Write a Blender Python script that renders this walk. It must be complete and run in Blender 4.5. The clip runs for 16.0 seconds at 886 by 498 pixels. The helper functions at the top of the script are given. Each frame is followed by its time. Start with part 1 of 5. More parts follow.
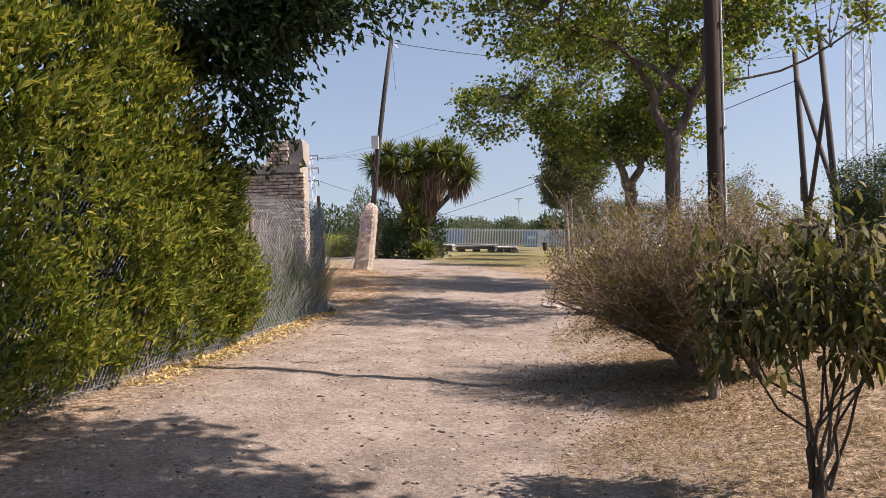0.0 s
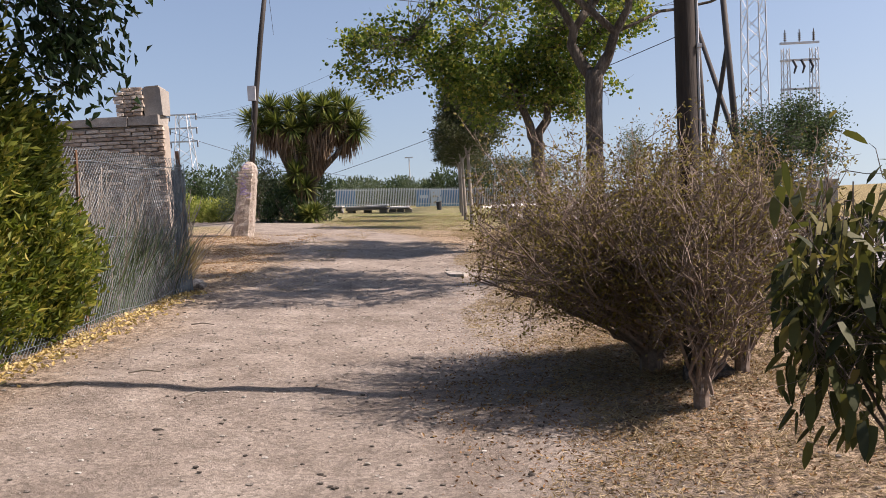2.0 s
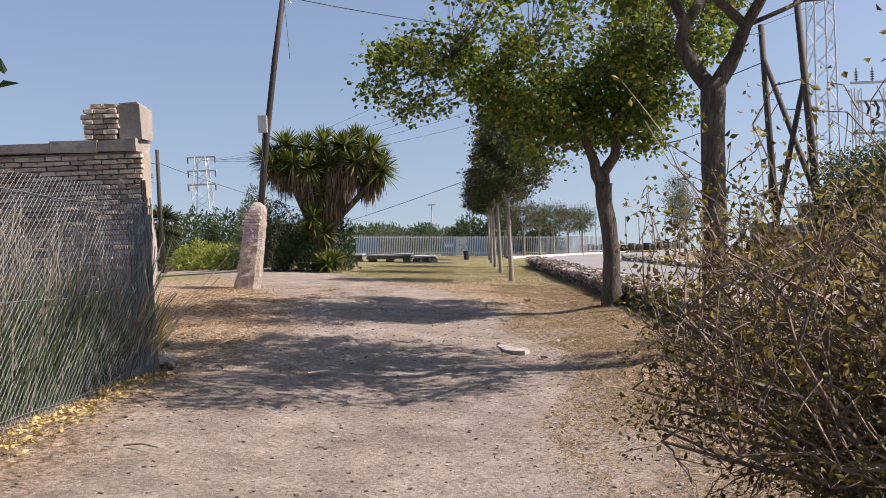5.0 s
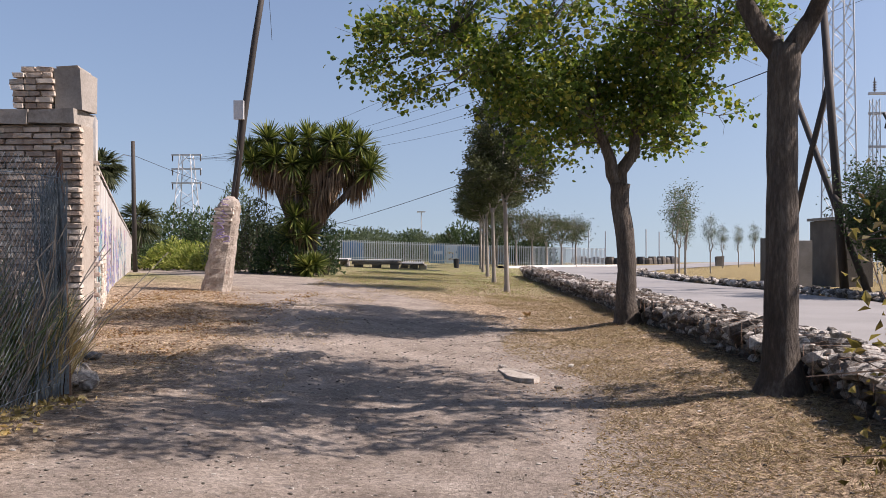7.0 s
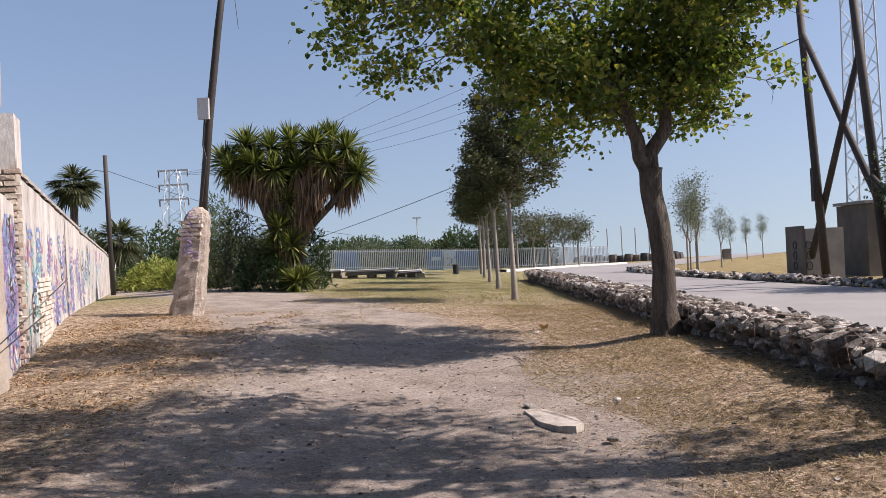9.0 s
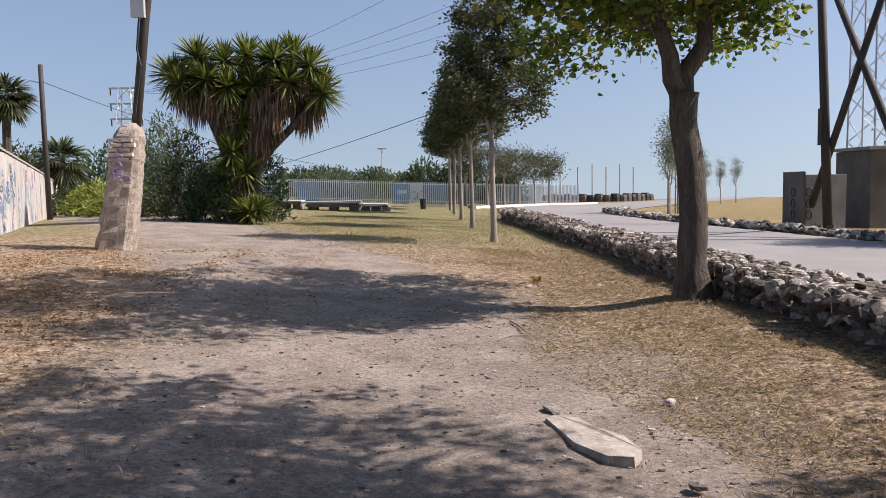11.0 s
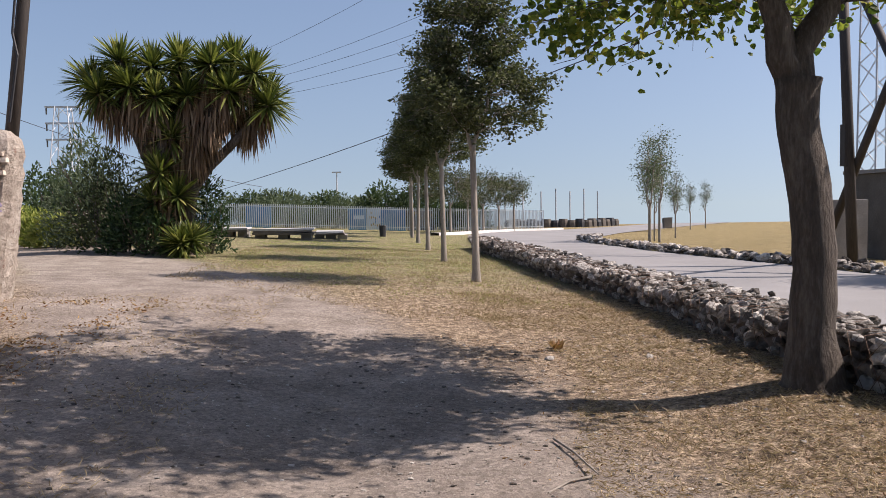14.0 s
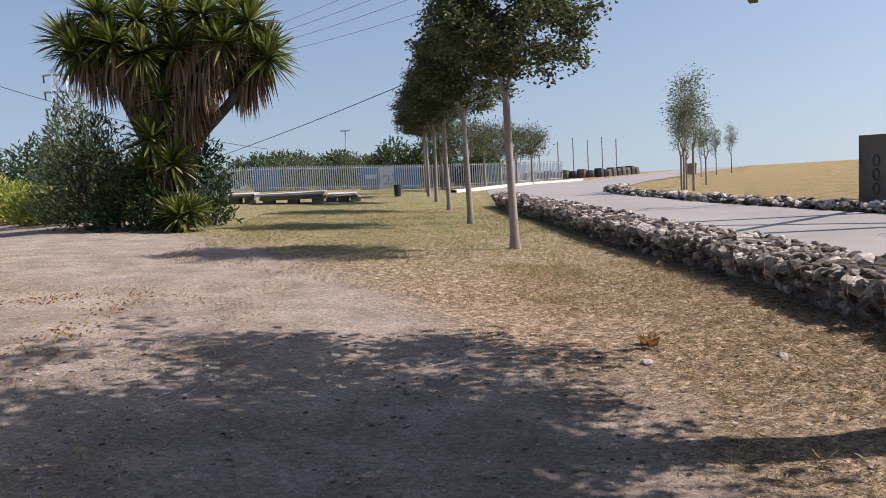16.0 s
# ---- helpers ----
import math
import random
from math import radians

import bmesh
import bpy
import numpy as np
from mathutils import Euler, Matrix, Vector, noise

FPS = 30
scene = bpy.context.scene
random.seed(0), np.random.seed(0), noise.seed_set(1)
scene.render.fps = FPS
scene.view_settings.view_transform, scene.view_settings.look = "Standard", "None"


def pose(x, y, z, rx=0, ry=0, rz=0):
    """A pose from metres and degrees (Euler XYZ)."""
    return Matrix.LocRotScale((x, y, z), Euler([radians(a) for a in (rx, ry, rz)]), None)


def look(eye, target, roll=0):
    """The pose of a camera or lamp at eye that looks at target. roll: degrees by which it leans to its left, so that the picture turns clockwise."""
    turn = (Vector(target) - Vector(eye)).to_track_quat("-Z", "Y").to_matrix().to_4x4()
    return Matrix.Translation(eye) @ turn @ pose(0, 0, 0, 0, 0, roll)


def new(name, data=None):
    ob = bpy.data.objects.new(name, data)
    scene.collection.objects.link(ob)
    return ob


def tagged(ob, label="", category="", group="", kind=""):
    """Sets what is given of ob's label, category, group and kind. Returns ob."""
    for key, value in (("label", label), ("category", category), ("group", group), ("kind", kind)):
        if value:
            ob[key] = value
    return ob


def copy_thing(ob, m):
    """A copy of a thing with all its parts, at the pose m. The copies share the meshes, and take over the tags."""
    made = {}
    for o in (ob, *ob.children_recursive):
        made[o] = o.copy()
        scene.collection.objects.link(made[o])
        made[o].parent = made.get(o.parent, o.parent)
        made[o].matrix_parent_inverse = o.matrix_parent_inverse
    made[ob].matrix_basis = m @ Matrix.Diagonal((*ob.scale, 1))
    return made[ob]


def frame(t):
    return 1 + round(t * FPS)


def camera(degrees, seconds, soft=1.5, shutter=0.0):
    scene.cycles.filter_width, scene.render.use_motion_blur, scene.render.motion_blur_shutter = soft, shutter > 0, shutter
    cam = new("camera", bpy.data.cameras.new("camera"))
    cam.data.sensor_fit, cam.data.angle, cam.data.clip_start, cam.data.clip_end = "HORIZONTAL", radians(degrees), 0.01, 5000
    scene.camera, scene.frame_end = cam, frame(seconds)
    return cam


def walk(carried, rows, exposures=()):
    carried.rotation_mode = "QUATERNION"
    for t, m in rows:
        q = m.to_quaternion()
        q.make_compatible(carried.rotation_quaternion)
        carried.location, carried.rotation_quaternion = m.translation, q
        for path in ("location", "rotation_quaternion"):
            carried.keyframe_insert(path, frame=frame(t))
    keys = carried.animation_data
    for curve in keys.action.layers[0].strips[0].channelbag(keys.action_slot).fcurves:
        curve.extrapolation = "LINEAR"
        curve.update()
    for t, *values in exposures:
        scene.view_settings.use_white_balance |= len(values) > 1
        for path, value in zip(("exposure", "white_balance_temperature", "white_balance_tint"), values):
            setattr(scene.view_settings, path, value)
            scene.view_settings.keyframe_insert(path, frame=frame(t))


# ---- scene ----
cam = camera(55.8, 16.0, soft=0.5)
PATH = [
    (0, (0.984, 0.837, 1.472), (0.723, 2.819, 1.434), -1.8),
    (0.5, (0.983, 1.409, 1.448), (0.926, 3.407, 1.402), -2.1),
    (1, (0.842, 1.972, 1.443), (0.827, 3.97, 1.372), -1.5),
    (1.5, (0.775, 2.551, 1.434), (0.796, 4.548, 1.322), -2.2),
    (2, (0.705, 3.186, 1.457), (0.7, 5.181, 1.313), -2.9),
    (2.5, (0.617, 3.779, 1.449), (0.596, 5.769, 1.248), -2.7),
    (3, (0.586, 4.463, 1.456), (0.535, 6.453, 1.26), -4.1),
    (3.5, (0.425, 5.151, 1.431), (0.38, 7.14, 1.23), -3.4),
    (4, (0.419, 5.764, 1.433), (0.426, 7.759, 1.303), -3.3),
    (4.5, (0.295, 6.363, 1.445), (0.286, 8.362, 1.39), -2.4),
    (4.7, (0.26, 6.591, 1.476), (0.228, 8.591, 1.441), -2.4),
    (6.8, (0.116, 8.789, 1.336), (0.045, 10.787, 1.325), -0.6),
    (7, (0.107, 9.02, 1.363), (0.089, 11.02, 1.356), -0.2),
    (7.5, (0.157, 9.614, 1.355), (0.341, 11.605, 1.331), -1.0),
    (8, (0.141, 10.204, 1.367), (0.372, 12.191, 1.355), -1.6),
    (8.5, (0.085, 10.793, 1.35), (0.29, 12.782, 1.338), -2.2),
    (9, (0.049, 11.426, 1.372), (0.038, 13.426, 1.378), -2.9),
    (9.5, (0.009, 12.046, 1.352), (0.006, 14.046, 1.322), -2.2),
    (9.7, (0.014, 12.265, 1.309), (0.087, 14.261, 1.222), -3.2),
    (11.8, (-0.268, 14.757, 1.455), (-0.162, 16.745, 1.266), 1.2),
    (12, (-0.264, 14.985, 1.421), (-0.021, 16.96, 1.22), 1.4),
    (12.5, (-0.261, 15.582, 1.451), (0.039, 17.55, 1.257), -0.3),
    (13, (-0.328, 16.186, 1.487), (-0.03, 18.159, 1.345), -0.7),
    (13.5, (-0.304, 16.744, 1.483), (-0.025, 18.722, 1.375), -1.0),
    (14, (-0.351, 17.362, 1.465), (-0.169, 19.351, 1.365), -0.8),
    (14.5, (-0.364, 17.91, 1.428), (-0.207, 19.896, 1.252), -1.0),
    (15, (-0.381, 18.53, 1.44), (-0.237, 20.514, 1.235), -2.2),
    (15.5, (-0.457, 19.026, 1.503), (-0.316, 21.012, 1.312), -2.7),
    (16, (-0.491, 19.526, 1.522), (-0.343, 21.509, 1.316), -3.2),
]
walk(cam, [(t, look(eye, target, roll)) for t, eye, target, roll in PATH], [(0, 0.84, 7200, 23), (1.5, 0.76, 7050, 22), (4.5, 0.68, 6900, 21), (7, 0.64, 6750, 21), (8, 0.5, 6700, 21), (9, 0.64, 6750, 21), (12, 0.6, 6750, 20), (16, 0.58, 6750, 20)])

# ---- world, sun, exposure ----
SUN_EL, SUN_AZ = 46.0, -2.0  # the sun stands over +x, a little towards -y


def make_world():
    w = bpy.data.worlds.new("sky")
    scene.world = w
    w.use_nodes = True
    nt = w.node_tree
    nt.nodes.clear()
    out, bg = nt.nodes.new("ShaderNodeOutputWorld"), nt.nodes.new("ShaderNodeBackground")
    sky = nt.nodes.new("ShaderNodeTexSky")
    sky.sky_type, sky.sun_disc = "NISHITA", False
    sky.sun_elevation, sky.sun_rotation = radians(SUN_EL), radians(90 - SUN_AZ)
    sky.air_density, sky.dust_density, sky.ozone_density = 1.0, 1.3, 2.2
    bg.inputs["Strength"].default_value = 0.088
    # below the skyline the sky goes on as it is at the horizon
    tc, sp, cb, mx = (nt.nodes.new(k) for k in ("ShaderNodeTexCoord", "ShaderNodeSeparateXYZ", "ShaderNodeCombineXYZ", "ShaderNodeMath"))
    mx.operation, mx.inputs[1].default_value = "MAXIMUM", 0.0
    lift = nt.nodes.new("ShaderNodeMath")
    lift.operation, lift.inputs[1].default_value, lift.inputs[2].default_value = "MULTIPLY_ADD", 0.6, 0.1
    nt.links.new(tc.outputs["Generated"], sp.inputs[0])
    nt.links.new(sp.outputs[2], mx.inputs[0])
    for k in (0, 1):
        nt.links.new(sp.outputs[k], cb.inputs[k])
    nt.links.new(mx.outputs[0], lift.inputs[0])
    nt.links.new(lift.outputs[0], cb.inputs[2])
    nt.links.new(cb.outputs[0], sky.inputs["Vector"])
    nt.links.new(sky.outputs[0], bg.inputs[0])
    nt.links.new(bg.outputs[0], out.inputs[0])
    lamp = bpy.data.lights.new("sun", "SUN")
    lamp.energy, lamp.angle, lamp.color = 5.0, radians(0.55), (1.0, 0.94, 0.86)
    d = Vector((math.cos(radians(SUN_EL)) * math.cos(radians(SUN_AZ)), math.cos(radians(SUN_EL)) * math.sin(radians(SUN_AZ)), math.sin(radians(SUN_EL))))
    new("sun", lamp).matrix_world = look(d * 60, (0, 0, 0))


make_world()
scene.view_settings.exposure = 0.0


# ---- materials ----
def nodes_of(name):
    m = bpy.data.materials.new(name)
    m.use_nodes = True
    nt = m.node_tree
    return m, nt, nt.nodes["Principled BSDF"], nt.nodes["Material Output"]


def noise_node(nt, coord, scale, detail=4.0, rough=0.6):
    n = nt.nodes.new("ShaderNodeTexNoise")
    n.inputs["Scale"].default_value, n.inputs["Detail"].default_value, n.inputs["Roughness"].default_value = scale, detail, rough
    nt.links.new(coord, n.inputs["Vector"])
    return n.outputs["Fac"]


def ramp_node(nt, fac, stops):
    r = nt.nodes.new("ShaderNodeValToRGB")
    els = r.color_ramp.elements
    while len(els) < len(stops):
        els.new(0.5)
    for e, (p, c) in zip(els, stops):
        e.position, e.color = p, (*c, 1)
    nt.links.new(fac, r.inputs[0])
    return r.outputs[0]


def math_node(nt, op, a, b=0.0, clamp=False):
    n = nt.nodes.new("ShaderNodeMath")
    n.operation, n.use_clamp = op, clamp
    for s, v in zip(n.inputs, (a, b)):
        if isinstance(v, (int, float)):
            s.default_value = v
        else:
            nt.links.new(v, s)
    return n.outputs[0]


def mix_node(nt, fac, a, b, blend="MIX"):
    n = nt.nodes.new("ShaderNodeMix")
    n.data_type, n.blend_type = "RGBA", blend
    for s, v in ((n.inputs["Factor"], fac), (n.inputs["A"], a), (n.inputs["B"], b)):
        if isinstance(v, (int, float)):
            s.default_value = v
        elif isinstance(v, tuple):
            s.default_value = (*v, 1)
        else:
            nt.links.new(v, s)
    return n.outputs["Result"]


def bump_node(nt, bsdf, height, strength, distance):
    b = nt.nodes.new("ShaderNodeBump")
    b.inputs["Strength"].default_value, b.inputs["Distance"].default_value = strength, distance
    nt.links.new(height, b.inputs["Height"])
    nt.links.new(b.outputs[0], bsdf.inputs["Normal"])


def surface(name, dark, mid, light, coarse=1.2, fine=25.0, rough=0.85, bump=0.35, depth=0.01, metal=0.0, vary=0.0, stretch=(1, 1, 1), spots=None):
    """A worn surface: two scales of noise between three colours, fine relief, and a shift per piece."""
    m, nt, bsdf, _ = nodes_of(name)
    geo = nt.nodes.new("ShaderNodeNewGeometry")
    mp = nt.nodes.new("ShaderNodeMapping")
    mp.inputs["Scale"].default_value = stretch
    nt.links.new(geo.outputs["Position"], mp.inputs["Vector"])
    c = mp.outputs[0]
    big, small = noise_node(nt, c, coarse, 5), noise_node(nt, c, fine, 6, 0.7)
    fac = math_node(nt, "ADD", math_node(nt, "MULTIPLY", big, 0.55), math_node(nt, "MULTIPLY", small, 0.45))
    if vary:
        info = nt.nodes.new("ShaderNodeObjectInfo")
        isl = geo.outputs["Random Per Island"]
        r = math_node(nt, "FRACT", math_node(nt, "ADD", info.outputs["Random"], isl))
        fac = math_node(nt, "ADD", fac, math_node(nt, "MULTIPLY", math_node(nt, "SUBTRACT", r, 0.5), vary))
    col = ramp_node(nt, fac, [(0.3, dark), (0.5, mid), (0.7, light)])
    if spots:
        (scale, edge, sc) = spots
        k = math_node(nt, "MULTIPLY", math_node(nt, "SUBTRACT", noise_node(nt, c, scale, 6, 0.65), edge), 14.0, True)
        col = mix_node(nt, k, col, sc)
    nt.links.new(col, bsdf.inputs["Base Color"])
    bsdf.inputs["Roughness"].default_value, bsdf.inputs["Metallic"].default_value = rough, metal
    bump_node(nt, bsdf, small, bump, depth)
    return m


def foliage(name, stops, gloss=0.5, through_light=0.35, brown=0.0):
    """Leaves: one tint per leaf, a little light let through."""
    m, nt, bsdf, out = nodes_of(name)
    geo = nt.nodes.new("ShaderNodeNewGeometry")
    big = noise_node(nt, geo.outputs["Position"], 0.9, 3)
    r = math_node(nt, "ADD", math_node(nt, "MULTIPLY", geo.outputs["Random Per Island"], 0.7), math_node(nt, "MULTIPLY", big, 0.4))
    n = len(stops)
    col = ramp_node(nt, r, [(0.12 + 0.85 * i / max(1, n - 1), s) for i, s in enumerate(stops)])
    nt.links.new(col, bsdf.inputs["Base Color"])
    bsdf.inputs["Roughness"].default_value = gloss
    bsdf.inputs["Specular IOR Level"].default_value = 0.3
    tr, mx = nt.nodes.new("ShaderNodeBsdfTranslucent"), nt.nodes.new("ShaderNodeMixShader")
    warm = mix_node(nt, 0.6, col, (0.9, 1.0, 0.25), "MULTIPLY")
    nt.links.new(mix_node(nt, 0.5, warm, col, "ADD"), tr.inputs["Color"])
    mx.inputs[0].default_value = through_light
    nt.links.new(bsdf.outputs[0], mx.inputs[1])
    nt.links.new(tr.outputs[0], mx.inputs[2])
    nt.links.new(mx.outputs[0], out.inputs["Surface"])
    return m


def ground_material():
    """Grey gravel track, reddish dry earth with straw beside it, a thin lawn further on and golden grass over the road."""
    m, nt, bsdf, _ = nodes_of("dry_ground")
    geo = nt.nodes.new("ShaderNodeNewGeometry")
    p = geo.outputs["Position"]
    sep = nt.nodes.new("ShaderNodeSeparateXYZ")
    nt.links.new(p, sep.inputs[0])
    x, y = sep.outputs[0], sep.outputs[1]
    n_big, n_mid, n_fine, n_grit = (noise_node(nt, p, s, d, r) for s, d, r in ((0.35, 4, 0.6), (1.7, 5, 0.65), (9.0, 6, 0.7), (75.0, 5, 0.85)))
    wob = math_node(nt, "ADD", math_node(nt, "MULTIPLY", math_node(nt, "SUBTRACT", n_big, 0.5), 1.6), math_node(nt, "MULTIPLY", math_node(nt, "SUBTRACT", n_fine, 0.5), 1.3))
    # the track bends to the left past the leaning pole
    bend = math_node(nt, "MULTIPLY", math_node(nt, "POWER", math_node(nt, "MAXIMUM", math_node(nt, "SUBTRACT", y, 20.0), 0.0), 1.5), 0.085)
    centre = math_node(nt, "SUBTRACT", -0.45, bend)
    off = math_node(nt, "ABSOLUTE", math_node(nt, "ADD", math_node(nt, "SUBTRACT", x, centre), wob))
    track = math_node(nt, "SUBTRACT", 1.0, math_node(nt, "MULTIPLY", math_node(nt, "SUBTRACT", off, 1.9), 1.1, True), True)
    lawn = math_node(nt, "MULTIPLY", math_node(nt, "SUBTRACT", math_node(nt, "ADD", y, math_node(nt, "MULTIPLY", wob, 3.0)), 29.0), 0.12, True)
    gold = math_node(nt, "MULTIPLY", math_node(nt, "SUBTRACT", x, 9.4), 0.6, True)
    gravel = ramp_node(nt, math_node(nt, "ADD", math_node(nt, "MULTIPLY", n_grit, 0.5), math_node(nt, "MULTIPLY", n_mid, 0.5)), [(0.34, (0.117, 0.097, 0.083)), (0.5, (0.248, 0.212, 0.183)), (0.66, (0.378, 0.333, 0.293))])
    earth = ramp_node(nt, math_node(nt, "ADD", math_node(nt, "MULTIPLY", n_fine, 0.6), math_node(nt, "MULTIPLY", n_grit, 0.4)), [(0.36, (0.063, 0.044, 0.029)), (0.46, (0.198, 0.144, 0.098)), (0.54, (0.371, 0.284, 0.198)), (0.65, (0.585, 0.475, 0.345))])
    turf = ramp_node(nt, math_node(nt, "ADD", math_node(nt, "MULTIPLY", n_fine, 0.6), math_node(nt, "MULTIPLY", n_grit, 0.4)), [(0.36, (0.040, 0.051, 0.016)), (0.48, (0.144, 0.149, 0.058)), (0.57, (0.257, 0.248, 0.109)), (0.68, (0.416, 0.382, 0.198))])
    golden = ramp_node(nt, math_node(nt, "ADD", math_node(nt, "MULTIPLY", n_mid, 0.6), math_node(nt, "MULTIPLY", n_fine, 0.4)), [(0.3, (0.122, 0.094, 0.041)), (0.5, (0.241, 0.189, 0.092)), (0.7, (0.333, 0.270, 0.149))])
    vor = nt.nodes.new("ShaderNodeTexVoronoi")
    vor.inputs["Scale"].default_value = 38.0
    nt.links.new(p, vor.inputs["Vector"])
    chip = nt.nodes.new("ShaderNodeSeparateColor")
    nt.links.new(vor.outputs["Color"], chip.inputs[0])
    amp = math_node(nt, "SUBTRACT", 0.95, math_node(nt, "MULTIPLY", track, 0.45))
    speck = math_node(nt, "ADD", 1.0, math_node(nt, "MULTIPLY", math_node(nt, "SUBTRACT", chip.outputs[0], 0.5), amp))
    patchy = math_node(nt, "MULTIPLY", math_node(nt, "SUBTRACT", n_mid, 0.42), 6.0, True)
    col = mix_node(nt, math_node(nt, "MULTIPLY", lawn, math_node(nt, "ADD", 0.45, math_node(nt, "MULTIPLY", patchy, 0.55))), earth, turf)
    col = mix_node(nt, math_node(nt, "MULTIPLY", track, 0.92), col, gravel)
    col = mix_node(nt, gold, col, golden)
    mul = nt.nodes.new("ShaderNodeVectorMath")
    mul.operation = "SCALE"
    nt.links.new(col, mul.inputs[0])
    nt.links.new(speck, mul.inputs["Scale"])
    nt.links.new(mul.outputs[0], bsdf.inputs["Base Color"])
    bsdf.inputs["Roughness"].default_value = 0.95
    bsdf.inputs["Specular IOR Level"].default_value = 0.135
    h = math_node(nt, "ADD", math_node(nt, "ADD", math_node(nt, "MULTIPLY", n_fine, 0.7), math_node(nt, "MULTIPLY", n_grit, 0.4)), math_node(nt, "MULTIPLY", chip.outputs[1], 0.12))
    h = math_node(nt, "MULTIPLY", h, math_node(nt, "SUBTRACT", 1.0, math_node(nt, "MULTIPLY", track, 0.5)))
    bump_node(nt, bsdf, h, 1.0, 0.06)
    return m


GROUND = ground_material()
ASPHALT = surface("pale_asphalt", (0.165, 0.16, 0.156), (0.22, 0.213, 0.208), (0.28, 0.271, 0.263), 0.4, 70, 0.9, 0.3, 0.004)
STONE = surface("pale_limestone", (0.06, 0.05, 0.042), (0.2, 0.18, 0.157), (0.6, 0.56, 0.51), 7.0, 26, 0.9, 1.0, 0.05, vary=0.4)
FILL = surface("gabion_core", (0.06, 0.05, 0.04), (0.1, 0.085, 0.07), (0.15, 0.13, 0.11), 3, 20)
WIRE = surface("galvanised_wire", (0.07, 0.09, 0.10), (0.14, 0.17, 0.185), (0.26, 0.30, 0.32), 3, 30, 0.6, 0.1, 0.002, metal=0.3)
RUST = surface("rusty_iron", (0.06, 0.035, 0.025), (0.13, 0.07, 0.04), (0.22, 0.13, 0.08), 3, 30, 0.8, 0.4, 0.004)
BRICK = surface("old_brick", (0.26, 0.195, 0.15), (0.44, 0.36, 0.29), (0.58, 0.51, 0.43), 5.0, 22, 0.92, 0.9, 0.02, vary=0.32)
MORTAR = surface("lime_mortar", (0.20, 0.165, 0.135), (0.33, 0.285, 0.24), (0.43, 0.385, 0.33), 2.5, 30, 0.95, 0.6, 0.012)
RENDER_W = surface("stained_limewash", (0.22, 0.20, 0.18), (0.43, 0.41, 0.385), (0.66, 0.645, 0.62), 2.2, 16, 0.9, 0.5, 0.012, stretch=(1, 1, 0.35), spots=(2.4, 0.56, (0.27, 0.215, 0.17)))
RENDER_G = surface("grey_cement", (0.19, 0.17, 0.15), (0.29, 0.265, 0.235), (0.40, 0.37, 0.335), 1.6, 25, 0.93, 0.5, 0.01)
COPING = surface("weathered_coping", (0.17, 0.15, 0.13), (0.33, 0.30, 0.265), (0.48, 0.45, 0.405), 2.5, 25, 0.92, 0.5, 0.01)
PILLAR = surface("crumbling_masonry", (0.20, 0.16, 0.13), (0.385, 0.325, 0.27), (0.55, 0.49, 0.425), 4.0, 14, 0.95, 1.0, 0.08, spots=(5.0, 0.62, (0.20, 0.10, 0.07)))
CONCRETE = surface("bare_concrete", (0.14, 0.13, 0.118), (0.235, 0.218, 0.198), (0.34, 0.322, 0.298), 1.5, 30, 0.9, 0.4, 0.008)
# darkened so that the tree shade on the switch hut is in the colour
DARKCON = surface("dark_concrete", (0.065, 0.055, 0.045), (0.12, 0.104, 0.086), (0.20, 0.178, 0.15), 1.2, 25, 0.9, 0.4, 0.008)
TARWOOD = surface("creosoted_wood", (0.016, 0.013, 0.011), (0.035, 0.028, 0.023), (0.075, 0.06, 0.05), 2, 40, 0.75, 0.5, 0.006, stretch=(1, 1, 0.12))
POLEWOOD = surface("weathered_pole_wood", (0.022, 0.017, 0.014), (0.05, 0.039, 0.031), (0.11, 0.09, 0.072), 2, 45, 0.85, 0.7, 0.01, stretch=(1, 1, 0.08))
BARK = surface("brown_bark", (0.03, 0.023, 0.018), (0.11, 0.088, 0.07), (0.29, 0.245, 0.2), 5, 38, 0.95, 1.0, 0.09, stretch=(1, 1, 0.22))
PALEBARK = surface("pale_bark", (0.13, 0.11, 0.09), (0.25, 0.22, 0.185), (0.38, 0.345, 0.30), 3, 30, 0.92, 0.6, 0.01, stretch=(1, 1, 0.3))
TWIG = surface("dry_twigs", (0.075, 0.052, 0.040), (0.185, 0.138, 0.108), (0.380, 0.305, 0.248), 3, 30, 0.9, 0.3, 0.004)
STEEL = surface("galvanised_steel", (0.30, 0.31, 0.33), (0.42, 0.44, 0.46), (0.52, 0.54, 0.56), 1, 20, 0.6, 0.05, 0.001, metal=0.3)
WHITEST = surface("white_painted_steel", (0.42, 0.47, 0.49), (0.55, 0.59, 0.61), (0.66, 0.70, 0.72), 1.2, 12, 0.55, 0.05, 0.002)
BLUEWALL = surface("blue_painted_panel", (0.035, 0.13, 0.27), (0.06, 0.21, 0.40), (0.14, 0.33, 0.52), 0.5, 8, 0.6, 0.1, 0.002)
YELLOWP = surface("ochre_painted_patch", (0.32, 0.23, 0.06), (0.45, 0.33, 0.10), (0.55, 0.43, 0.16), 2, 12, 0.6, 0.1, 0.002)
PALEBLUE = surface("pale_blue_patch", (0.38, 0.52, 0.62), (0.50, 0.62, 0.70), (0.62, 0.72, 0.78), 2, 12, 0.6, 0.1, 0.002)
BLACKP = surface("black_plastic", (0.012, 0.012, 0.013), (0.022, 0.022, 0.024), (0.04, 0.04, 0.042), 3, 30, 0.6, 0.2, 0.003)
